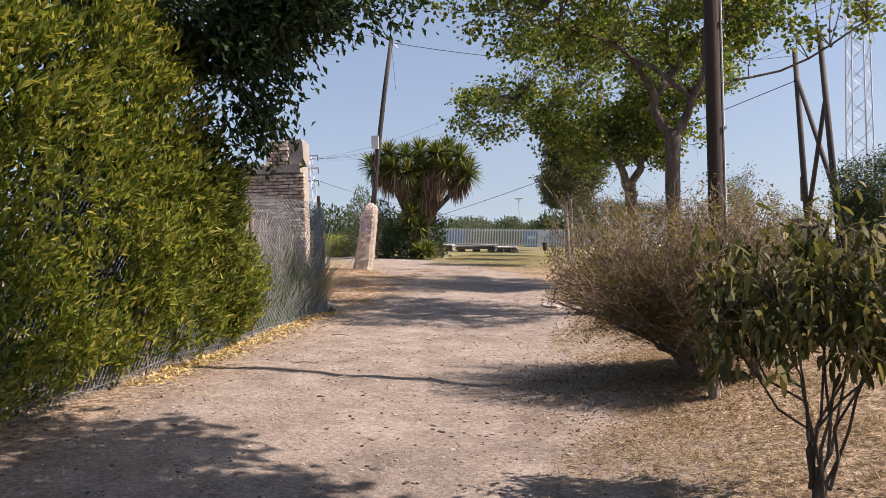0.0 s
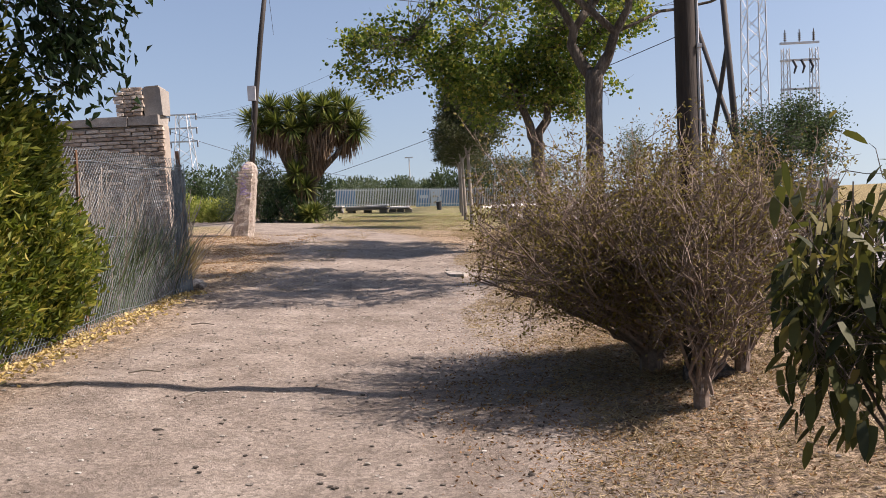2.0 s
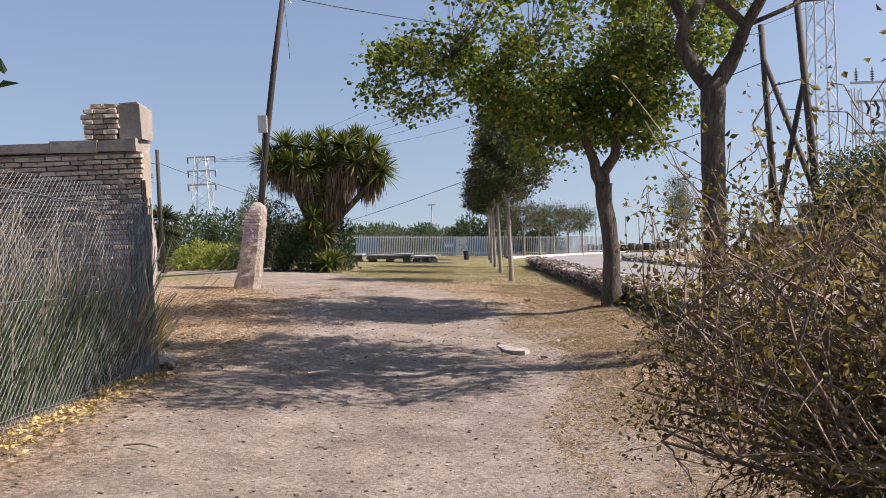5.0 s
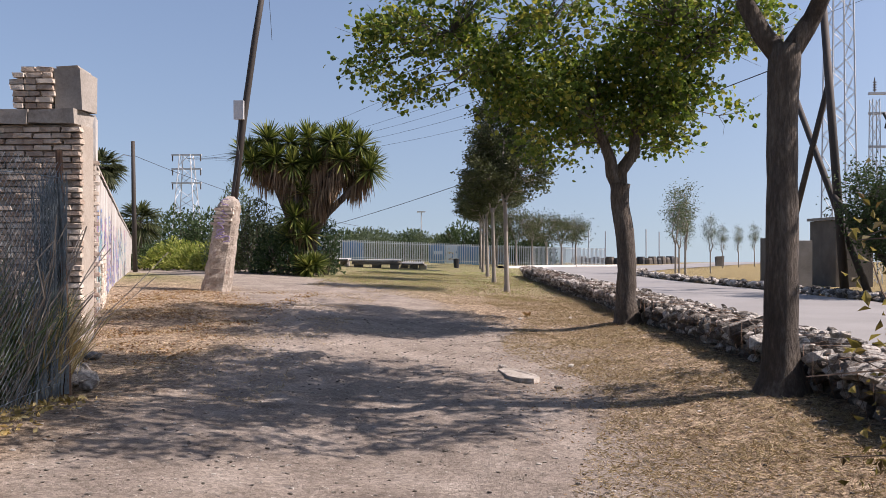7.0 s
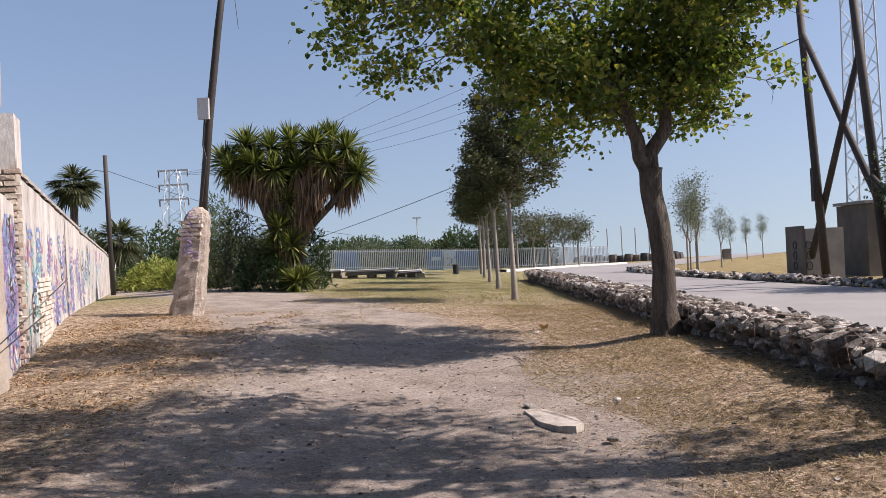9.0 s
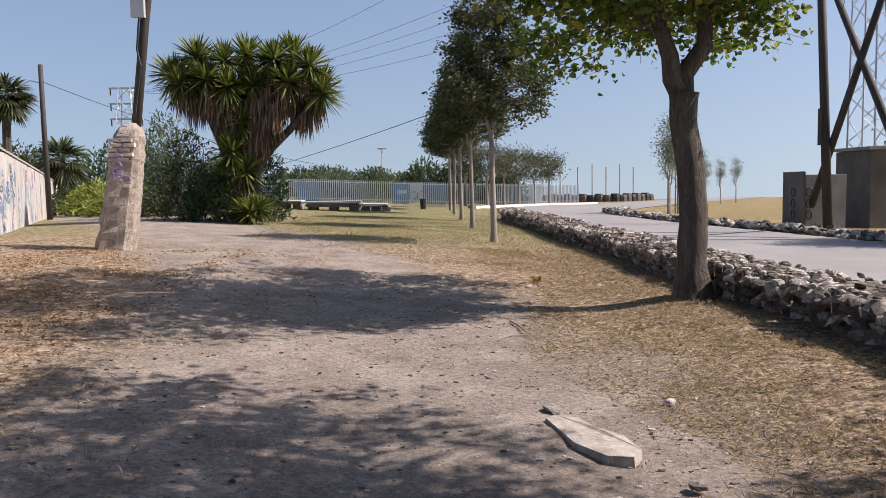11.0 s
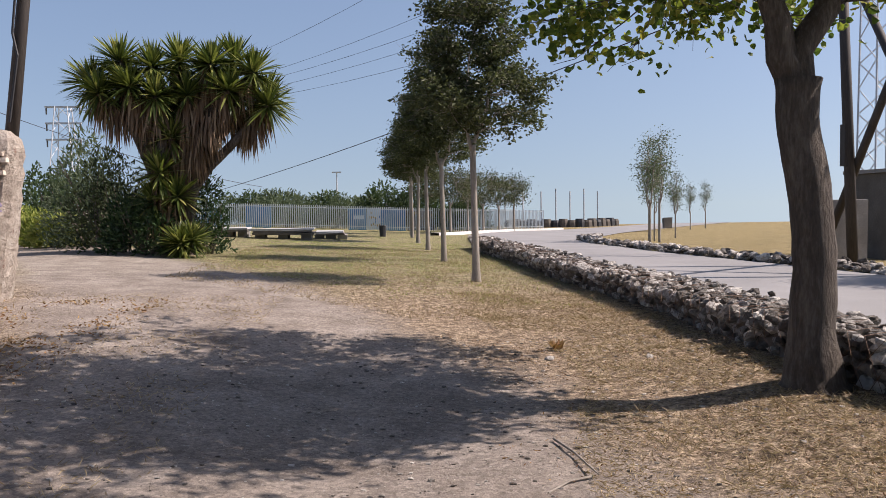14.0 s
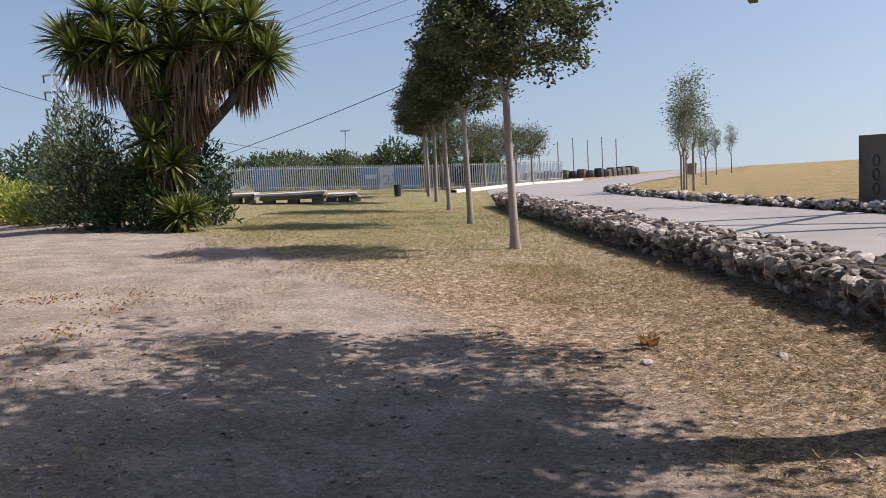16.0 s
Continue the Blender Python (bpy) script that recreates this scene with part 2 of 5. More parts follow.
GREYBOX = surface("grey_meter_box", (0.32, 0.33, 0.34), (0.43, 0.44, 0.45), (0.52, 0.53, 0.54), 2, 20, 0.5, 0.1, 0.002)
BOARDTOP = surface("weathered_slab", (0.22, 0.215, 0.205), (0.36, 0.355, 0.34), (0.50, 0.49, 0.475), 1.5, 14, 0.9, 0.5, 0.01)
PAINT_P = surface("violet_spray_paint", (0.22, 0.16, 0.33), (0.30, 0.23, 0.43), (0.42, 0.36, 0.52), 3, 15, 0.7, 0.1, 0.001)
PAINT_B = surface("blue_spray_paint", (0.11, 0.16, 0.33), (0.17, 0.24, 0.43), (0.30, 0.37, 0.52), 3, 15, 0.7, 0.1, 0.001)
PAINT_T = surface("turquoise_spray_paint", (0.18, 0.42, 0.42), (0.26, 0.52, 0.50), (0.40, 0.60, 0.58), 3, 15, 0.7, 0.1, 0.001)
PAINT_M = surface("magenta_spray_paint", (0.32, 0.11, 0.20), (0.42, 0.18, 0.28), (0.52, 0.30, 0.38), 3, 15, 0.7, 0.1, 0.001)
PAINT_K = surface("black_spray_paint", (0.03, 0.025, 0.03), (0.055, 0.045, 0.05), (0.10, 0.085, 0.09), 3, 15, 0.7, 0.1, 0.001)
STRAW = foliage("dry_straw", [(0.17, 0.115, 0.065), (0.33, 0.255, 0.155), (0.50, 0.41, 0.27)], 0.8, 0.15)
DEADGRASS = foliage("pale_dead_grass", [(0.30, 0.21, 0.10), (0.48, 0.37, 0.20), (0.62, 0.51, 0.31)], 0.8, 0.25)
LITTER = foliage("fallen_leaves", [(0.11, 0.055, 0.028), (0.24, 0.13, 0.06), (0.42, 0.28, 0.12)], 0.8, 0.1)
YLITTER = foliage("yellow_fallen_leaves", [(0.28, 0.19, 0.07), (0.46, 0.35, 0.14), (0.58, 0.48, 0.25)], 0.8, 0.15)
PLANE_L = foliage("plane_leaves", [(0.030, 0.056, 0.012), (0.066, 0.108, 0.020), (0.135, 0.180, 0.032), (0.320, 0.280, 0.056)], 0.5, 0.42)
HEDGE_L = foliage("cypress_sprays", [(0.030, 0.046, 0.010), (0.085, 0.118, 0.018), (0.185, 0.205, 0.034), (0.370, 0.315, 0.075)], 0.6, 0.38)
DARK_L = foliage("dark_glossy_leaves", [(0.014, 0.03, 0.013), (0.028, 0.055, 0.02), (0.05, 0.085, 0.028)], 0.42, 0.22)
OLIVE_L = foliage("olive_green_leaves", [(0.028, 0.035, 0.017), (0.055, 0.067, 0.028), (0.095, 0.108, 0.046)], 0.55, 0.3)
YOUNG_L = foliage("grey_green_leaves", [(0.05, 0.07, 0.045), (0.09, 0.12, 0.07), (0.14, 0.17, 0.10)], 0.6, 0.3)
BUSH_L = foliage("browning_leaves", [(0.085, 0.046, 0.022), (0.120, 0.095, 0.034), (0.185, 0.155, 0.050), (0.330, 0.265, 0.100)], 0.65, 0.36)
SHRUB_L = foliage("long_olive_leaves", [(0.022, 0.028, 0.010), (0.050, 0.058, 0.017), (0.105, 0.105, 0.030), (0.220, 0.178, 0.062)], 0.6, 0.28)
YUCCA_L = foliage("yucca_blades", [(0.022, 0.036, 0.010), (0.060, 0.085, 0.020), (0.15, 0.175, 0.042), (0.33, 0.32, 0.11)], 0.4, 0.22)
SKIRT_L = foliage("dead_yucca_blades", [(0.06, 0.036, 0.022), (0.16, 0.105, 0.066), (0.36, 0.265, 0.175)], 0.85, 0.12)
FAR_L = foliage("dark_tree_leaves", [(0.025, 0.042, 0.02), (0.05, 0.08, 0.032), (0.085, 0.12, 0.048)], 0.65, 0.25)
LIME_L = foliage("yellow_green_leaves", [(0.10, 0.15, 0.03), (0.24, 0.27, 0.06), (0.42, 0.42, 0.15)], 0.6, 0.35)
WEED_L = foliage("grey_green_stems", [(0.040, 0.066, 0.026), (0.085, 0.125, 0.055), (0.190, 0.225, 0.130)], 0.7, 0.25)


# ---- mesh helpers ----
class Geo:
    """Collects vertices and faces for one mesh."""

    def __init__(self):
        self.v, self.f, self.n = [], [], 0

    def add(self, verts, faces):
        verts = np.asarray(verts, float).reshape(-1, 3)
        self.v.append(verts)
        for arr in faces:
            arr = np.asarray(arr, int)
            if len(arr):
                self.f.append(arr + self.n)
        self.n += len(verts)
        return self

    def tube(self, pts, radii, seg=6, caps=True):
        pts = np.asarray(pts, float)
        k = len(pts)
        radii = np.broadcast_to(np.asarray(radii, float), (k,))
        t = np.gradient(pts, axis=0)
        t /= np.linalg.norm(t, axis=1)[:, None] + 1e-9
        ref = np.array([1.0, 0, 0]) if abs(t[0][0]) < 0.9 else np.array([0, 1.0, 0])
        u = ref - (t @ ref)[:, None] * t
        u /= np.linalg.norm(u, axis=1)[:, None] + 1e-9
        w = np.cross(t, u)
        a = np.linspace(0, 2 * math.pi, seg, endpoint=False)
        ring = (np.cos(a)[None, :, None] * u[:, None] + np.sin(a)[None, :, None] * w[:, None]) * radii[:, None, None] + pts[:, None]
        i, j = np.meshgrid(np.arange(k - 1), np.arange(seg), indexing="ij")
        j2 = (j + 1) % seg
        q = np.stack([i * seg + j, i * seg + j2, (i + 1) * seg + j2, (i + 1) * seg + j], -1).reshape(-1, 4)
        faces = [q]
        if caps:
            faces += [np.arange(seg)[::-1][None], (np.arange(seg) + (k - 1) * seg)[None]]
        return self.add(ring.reshape(-1, 3), faces)

    def box(self, lo, hi, jitter=0.0, rot=0.0, centre=None):
        lo, hi = np.asarray(lo, float), np.asarray(hi, float)
        c = np.array([[x, y, z] for z in (0, 1) for x, y in ((0, 0), (1, 0), (1, 1), (0, 1))], float)
        v = lo + c * (hi - lo)
        if jitter:
            v += np.random.uniform(-jitter, jitter, v.shape)
        if rot:
            m = (lo + hi) / 2 if centre is None else np.asarray(centre, float)
            ca, sa = math.cos(rot), math.sin(rot)
            d = v - m
            v = np.stack([d[:, 0] * ca - d[:, 1] * sa, d[:, 0] * sa + d[:, 1] * ca, d[:, 2]], 1) + m
        return self.add(v, [[[0, 3, 2, 1], [4, 5, 6, 7], [0, 1, 5, 4], [1, 2, 6, 5], [2, 3, 7, 6], [3, 0, 4, 7]]])

    def leaves(self, pos, direction, length, width, fold=0.25, spin=None):
        """Folded pointed leaves from pos along direction, all at once."""
        pos, d = np.asarray(pos, float), np.asarray(direction, float)
        n = len(pos)
        if not n:
            return self
        d = d / (np.linalg.norm(d, axis=1)[:, None] + 1e-9)
        r = np.random.normal(size=(n, 3)) if spin is None else np.asarray(spin, float)
        s = np.cross(d, r)
        s /= np.linalg.norm(s, axis=1)[:, None] + 1e-9
        up = np.cross(s, d)
        L, W = np.broadcast_to(length, (n,))[:, None], np.broadcast_to(width, (n,))[:, None]
        mid = pos + d * L * 0.45
        v = np.stack([pos, mid + s * W / 2 + up * W * fold, pos + d * L - up * L * 0.12, mid - s * W / 2 + up * W * fold], 1).reshape(-1, 3)
        b = np.arange(n)[:, None] * 4
        return self.add(v, [np.concatenate([b + [0, 1, 2], b + [0, 2, 3]])])

    def lobed(self, pos, direction, length, width):
        """Broad leaves of six points, folded along the rib."""
        pos, d = np.asarray(pos, float), np.asarray(direction, float)
        n = len(pos)
        d = d / (np.linalg.norm(d, axis=1)[:, None] + 1e-9)
        s = np.cross(d, np.random.normal(size=(n, 3)))
        s /= np.linalg.norm(s, axis=1)[:, None] + 1e-9
        up = np.cross(s, d)
        L, W = np.broadcast_to(length, (n,))[:, None], np.broadcast_to(width, (n,))[:, None]
        row = [pos]
        for k, w in ((0.25, 0.5), (0.68, 0.42)):
            row.append(pos + d * L * k + s * W * w + up * W * 0.12)
        row.append(pos + d * L - up * L * 0.15)
        for k, w in ((0.68, 0.42), (0.25, 0.5)):
            row.append(pos + d * L * k - s * W * w + up * W * 0.12)
        b = np.arange(n)[:, None] * 6
        return self.add(np.stack(row, 1).reshape(-1, 3), [np.concatenate([b + [0, 1, 2, 3], b + [0, 3, 4, 5]])])

    def blades(self, pos, direction, length, width, droop=0.3):
        """Long arching blades of three stretches each."""
        pos, d = np.asarray(pos, float), np.asarray(direction, float)
        n = len(pos)
        if not n:
            return self
        d = d / (np.linalg.norm(d, axis=1)[:, None] + 1e-9)
        s = np.cross(d, np.array([0, 0, 1.0]) + np.random.normal(0, 0.25, (n, 3)))
        s /= np.linalg.norm(s, axis=1)[:, None] + 1e-9
        L, W = np.broadcast_to(length, (n,))[:, None], np.broadcast_to(width, (n,))[:, None]
        dz = np.array([0, 0, -1.0])
        rows = []
        for k, w in ((0, 0.7), (0.4, 1.0), (0.75, 0.7)):
            c = pos + d * L * k + dz * L * droop * k * k
            rows += [c - s * W * w / 2, c + s * W * w / 2]
        rows.append(pos + d * L + dz * L * droop)
        v = np.stack(rows, 1).reshape(-1, 3)
        b = np.arange(n)[:, None] * 7
        return self.add(v, [np.concatenate([b + [0, 1, 3, 2], b + [2, 3, 5, 4]]), b + [4, 5, 6]])

    def mesh(self, name, smooth=False):
        me = bpy.data.meshes.new(name)
        v = np.concatenate(self.v) if self.v else np.zeros((0, 3))
        sizes = np.concatenate([np.full(len(a), a.shape[1]) for a in self.f])
        idx = np.concatenate([a.ravel() for a in self.f])
        me.vertices.add(len(v))
        me.vertices.foreach_set("co", v.astype(np.float32).ravel())
        me.loops.add(len(idx))
        me.loops.foreach_set("vertex_index", idx.astype(np.int32))
        me.polygons.add(len(sizes))
        me.polygons.foreach_set("loop_start", np.concatenate([[0], np.cumsum(sizes)[:-1]]).astype(np.int32))
        me.update(calc_edges=True)
        me.polygons.foreach_set("use_smooth", np.full(len(sizes), smooth))
        me.validate()
        return me


def part(name, geo, material, parent=None, label="", smooth=False):
    me = geo if isinstance(geo, bpy.types.Mesh) else geo.mesh(name, smooth)
    if not me.materials:
        me.materials.append(material)
    ob = new(name, me)
    ob.parent = parent
    return tagged(ob, label)


def thing(name, at, label, category, group="", kind="", turn=0.0):
    ob = new(name)
    ob.empty_display_size = 0.2
    ob.matrix_basis = pose(*at, 0, 0, turn)
    return tagged(ob, label, category, group, kind)


def piece(name, mesh, parent, m):
    ob = new(name, mesh)
    ob.parent = parent
    ob.matrix_basis = m
    return ob


def unit(n):
    d = np.random.normal(size=(n, 3))
    return d / np.linalg.norm(d, axis=1)[:, None]


def smoothstep(a, b, t):
    t = np.clip((np.asarray(t, float) - a) / (b - a), 0, 1)
    return t * t * (3 - 2 * t)


def lie(x, y):
    """Height of the ground."""
    x, y = np.asarray(x, float), np.asarray(y, float)
    tilt = np.where(x > 2.5, -(0.01 + 0.02 * smoothstep(46, 62, y)) * (np.clip(x, 2.5, 14) - 2.5), 0.04 * (2.5 - np.clip(x, -8, 2.5)))
    tilt = tilt * (1 - np.clip((-8 - x) / 14, 0, 1)) * smoothstep(15, 32, y)
    dip = -np.where(x > 0.1, 1 - smoothstep(1.7, 3.2, x), np.exp(-(((x - 0.1) / 2.0) ** 2))) * (0.13 * smoothstep(2, 6, y) * (1 - smoothstep(24, 32, y)) + 0.04 * np.exp(-(((y - 21) / 5.5) ** 2)))
    far = -0.025 * np.clip(y - 98, 0, None) - 0.1 * smoothstep(55, 75, y)
    side = -0.02 * np.clip(np.abs(x - 4) - 70, 0, None)
    back = -0.02 * np.clip(-30 - y, 0, None)
    low = -0.1 * (1 - smoothstep(13, 18, y)) * smoothstep(-3, 1, x) * (1 - smoothstep(3.2, 4.2, x))
    return tilt + dip + low + far + side + back


def rough_at(x, y):
    """Small lumps of the near ground."""
    e = min(x + 12, 6 - x, y - 2, 32 - y) / 1.5
    if e <= 0:
        return 0.0
    p = Vector((x, y, 0))
    return (0.045 * noise.noise(p * 0.8) + 0.022 * noise.noise(p * 3.1)) * min(1.0, e) * float(1 - smoothstep(3.6, 4.2, x))


def on(x, y, dz=0.0):
    return (x, y, float(lie(x, y)) + dz)


# ---- ground and road ----
def make_ground():
    def axis(knots):
        out = [knots[0][0]]
        for (a, _), (b, step) in zip(knots, knots[1:]):
            out += list(np.linspace(a, b, max(1, round((b - a) / step)) + 1)[1:])
        return np.array(out)

    xs = axis([(-2500, 0), (-300, 400), (-60, 40), (-12, 4), (6, 0.16), (30, 2), (90, 10), (300, 40), (2500, 400)])
    ys = axis([(-2500, 0), (-200, 400), (-20, 30), (2, 2), (32, 0.16), (110, 2), (300, 20), (2600, 300)])
    X, Y = np.meshgrid(xs, ys, indexing="ij")
    Z = lie(X, Y)
    near = ((X > -12) & (X < 6) & (Y > 2) & (Y < 32))
    rough = np.zeros_like(Z)
    for i, j in zip(*np.nonzero(near)):
        rough[i, j] = rough_at(X[i, j], Y[i, j])
    Z = Z + rough - 0.02 * smoothstep(4.2, 4.6, X)
    nx, ny = X.shape
    i, j = np.meshgrid(np.arange(nx - 1), np.arange(ny - 1), indexing="ij")
    q = np.stack([i * ny + j, (i + 1) * ny + j, (i + 1) * ny + j + 1, i * ny + j + 1], -1).reshape(-1, 4)
    g = Geo().add(np.stack([X, Y, Z], -1), [q])
    tagged(part("ground", g, GROUND, smooth=True), "dry earth with a grey gravel track and thin straw", "ground", kind="structure")


make_ground()

ROAD_L = [(7.4, -20), (7.2, 4), (6.75, 9), (5.1, 12.4), (4.6, 15.5), (4.5, 30), (4.1, 46), (4.2, 54), (5.2, 63), (7.4, 71), (10.6, 77), (16, 83), (24, 92), (34, 104)]
ROAD_R = [(11.2, -20), (11.2, 10), (11.15, 23.3), (10.75, 30.3), (10.0, 36.4), (8.97, 43.3), (8.65, 50.5), (9.5, 56), (12.2, 63), (16.5, 72), (25, 84), (36, 98)]


def run(points, n):
    """A smooth line of n points through the given ones, evenly spaced."""
    p = np.asarray(points, float)
    s = np.concatenate([[0], np.cumsum(np.linalg.norm(np.diff(p, axis=0), axis=1))])
    fine = np.linspace(0, s[-1], 600)
    line = np.stack([np.interp(fine, s, p[:, k]) for k in range(p.shape[1])], 1)
    for _ in range(40):
        line[1:-1] = (line[:-2] + 2 * line[1:-1] + line[2:]) / 4
    return line[np.linspace(0, 599, n).round().astype(int)]


def strip(a, b, rise, across=5):
    """A ribbon lying on the ground between two lines."""
    n = len(a)
    k = np.linspace(0, 1, across)
    P = a[:, None] * (1 - k)[None, :, None] + b[:, None] * k[None, :, None]
    Z = lie(P[..., 0], P[..., 1]) + rise
    v = np.concatenate([P, Z[..., None]], -1)
    i, j = np.meshgrid(np.arange(n - 1), np.arange(across - 1), indexing="ij")
    q = np.stack([i * across + j, i * across + j + 1, (i + 1) * across + j + 1, (i + 1) * across + j], -1).reshape(-1, 4)
    return Geo().add(v, [q])


LEFT, RIGHT = run(ROAD_L, 90), run(ROAD_R, 90)
tagged(part("road", strip(LEFT, RIGHT, 0.012, 9), ASPHALT, smooth=True), "pale worn asphalt road curving away uphill", "road", kind="structure")


def edging(name, line, width, height, material, label):
    g = Geo()
    t = np.gradient(line, axis=0)
    nrm = np.stack([-t[:, 1], t[:, 0]], 1) / np.linalg.norm(t, axis=1)[:, None]
    a, b = line + nrm * width / 2, line - nrm * width / 2
    za, n = lie(line[:, 0], line[:, 1]), len(line)
    v = np.stack([np.column_stack([a, za - 0.1]), np.column_stack([a, za + height]), np.column_stack([b, za + height]), np.column_stack([b, za - 0.1])], 1).reshape(-1, 3)
    i = np.arange(n - 1)[:, None] * 4
    g.add(v, [np.concatenate([i + [k, k + 1, k + 5, k + 4] for k in range(3)])])
    tagged(part(name, g, material), label, "kerb", kind="structure")


edging("kerb", run([(3.3, 62), (5.0, 66), (7.2, 71.3), (10.4, 77.4), (15, 82.5)], 40), 0.5, 0.14, surface("white_kerb", (0.5, 0.48, 0.45), (0.62, 0.6, 0.57), (0.72, 0.7, 0.67)), "white kerb round the far bend")

# ---- stones ----
def stone_mesh(seed, flat=0.75):
    rng = np.random.RandomState(seed)
    bm = bmesh.new()
    bmesh.ops.create_icosphere(bm, subdivisions=1, radius=0.5)
    for v in bm.verts:
        d = v.co.normalized()
        c = max(abs(d.x), abs(d.y), abs(d.z))
        v.co = d * (0.36 / c * 0.55 + 0.5 * 0.45) * rng.uniform(0.7, 1.28)
        v.co.z *= flat * (0.7 if v.co.z > 0 else 1.0)
    me = bpy.data.meshes.new("stone")
    bm.to_mesh(me)
    bm.free()
    me.materials.append(STONE)
    return me


STONES = [stone_mesh(k) for k in range(9)]


def stone_arrays(k):
    me = STONES[k]
    v = np.array([tuple(p.co) for p in me.vertices])
    f = np.array([tuple(p.vertices) for p in me.polygons])
    return v, f


STONE_NP = [stone_arrays(k) for k in range(9)]


def add_stone(g, p, size, k):
    v, f = STONE_NP[k % 9]
    m = np.array(Euler(np.random.uniform(-0.5, 0.5, 3) + [0, 0, np.random.uniform(0, 6.3)]).to_matrix())
    g.add((v * size) @ m.T + p, [f])


GAB_X, GAB_W = 3.5, 0.85


def gab_line(y):
    return GAB_X - 0.012 * max(0.0, y - 24) + 0.06 * math.sin(y * 0.7) + 0.2 * max(0.0, 14 - y) ** 1.5


def make_gabion():
    wall = thing("gabion_wall", on(GAB_X, 24), "low wall of loose pale stones held in wire mesh", "stone wall", kind="structure")
    ox, oy, oz = wall.location
    core, rest, wires = Geo(), Geo(), Geo()
    y0, y1 = 8.5, 47.0
    spots = []
    for y in np.arange(y0, y1, 0.15):
        gx = gab_line(y)
        z = float(lie(gx, y))
        for row in range(3):
            spots.append((gx + (0.13, 0.07, 0.0)[row] + np.random.uniform(0, 0.05), y + np.random.uniform(-0.07, 0.07), z + 0.05 + 0.125 * row + np.random.uniform(-0.03, 0.03), np.random.uniform(0.13, 0.23)))
        for col in range(5):
            spots.append((gx + 0.08 + 0.17 * col + np.random.uniform(-0.06, 0.06), y + np.random.uniform(-0.08, 0.08), z + 0.34 + np.random.uniform(-0.05, 0.04) - 0.03 * (col == 4), np.random.uniform(0.15, 0.33)))
        for _ in range(5):
            spots.append((gx + np.random.uniform(-0.02, GAB_W), y + np.random.uniform(-0.08, 0.08), z + np.random.uniform(0.37, 0.43), np.random.uniform(0.07, 0.14)))
        for row in range(2):
            spots.append((gx + GAB_W - 0.06, y, z + 0.1 + 0.17 * row, 0.2))
    # plain boxes inside; their dark colour stands in for shade between the stones
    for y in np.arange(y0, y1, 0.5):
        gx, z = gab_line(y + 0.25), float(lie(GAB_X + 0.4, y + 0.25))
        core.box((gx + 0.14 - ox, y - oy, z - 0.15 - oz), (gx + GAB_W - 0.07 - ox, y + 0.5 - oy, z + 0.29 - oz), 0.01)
    part("core", core, FILL, wall, "dark core, shade between the stones put into its colour")
    picked = [s for s in spots if 18.5 < s[1] < 23.6 and s[0] < gab_line(s[1]) + 0.66][:300]
    chosen = set(picked)
    for k, s in enumerate(picked):
        sc = s[3] * np.random.uniform(0.85, 1.2)
        piece("stone", STONES[k % 9], wall, Matrix.LocRotScale((s[0] - ox, s[1] - oy, s[2] - oz), Euler((np.random.uniform(-0.5, 0.5), np.random.uniform(-0.5, 0.5), np.random.uniform(0, 6.3))), (sc * 1.25, sc * 1.1, sc * 0.85)))
    for k, s in enumerate(spots):
        if s not in chosen:
            add_stone(rest, np.array(s[:3]) - (ox, oy, oz), s[3] * np.random.uniform(0.85, 1.2), k)
    tagged(part("stones", rest, STONE, wall), kind="stuff")
    for y in np.arange(9.5, y1, 0.26):
        gx = gab_line(y)
        z = float(lie(gx, y))
        sl = 0.2
        for s in (-1, 1):
            n = [np.random.uniform(-0.04, 0.04) for _ in range(9)]
            pts = [(gx - 0.1 + n[0] * 0.3, y, z), (gx - 0.11 + n[1] * 0.4, y + s * sl + n[2], z + 0.22), (gx - 0.04, y + 1.9 * s * sl + n[3], z + 0.44 + n[4]), (gx + 0.25, y + 2.6 * s * sl + n[5], z + 0.44 + n[6] * 0.8), (gx + 0.5, y + 3.2 * s * sl + n[7], z + 0.43 + n[8] * 0.8)]
            wires.tube(np.array(pts) - (ox, oy, oz), 0.0022, 3, False)
    part("wire_mesh", wires, RUST, wall, "rusty twisted wire net")


make_gabion()


def make_far_edging():
    wall = thing("stone_edging", on(10.8, 30), "row of small rough stones along the road", "stone edging", kind="structure")
    o = np.array(wall.location)
    g = Geo()
    line = run(ROAD_R[1:9], 420)
    k = 0
    for x, y in line:
        for _ in range(4):
            px, py = x + np.random.uniform(0.05, 0.6), y + np.random.uniform(-0.1, 0.1)
            add_stone(g, np.array(on(px, py, np.random.uniform(0.03, 0.2))) - o, np.random.uniform(0.18, 0.32), k)
            k += 1
    tagged(part("stones", g, STONE, wall), kind="stuff")


make_far_edging()


# ---- brick building end and painted boundary wall ----
WALL_A, WALL_B = np.array([-4.88, 20.3]), np.array([-20.0, 62.0])
WDIR = (WALL_B - WALL_A) / np.linalg.norm(WALL_B - WALL_A)
WNRM = np.array([WDIR[1], -WDIR[0]])  # towards the track


def brick_mesh(seed):
    rng = np.random.RandomState(seed)
    bm = bmesh.new()
    bmesh.ops.create_cube(bm, size=1.0)
    bmesh.ops.bevel(bm, geom=bm.edges[:], offset=0.06, segments=1, affect="EDGES")
    for v in bm.verts:
        v.co += Vector(rng.uniform(-0.075, 0.075, 3))
    me = bpy.data.meshes.new("brick")
    bm.to_mesh(me)
    bm.free()
    me.materials.append(BRICK)
    return me


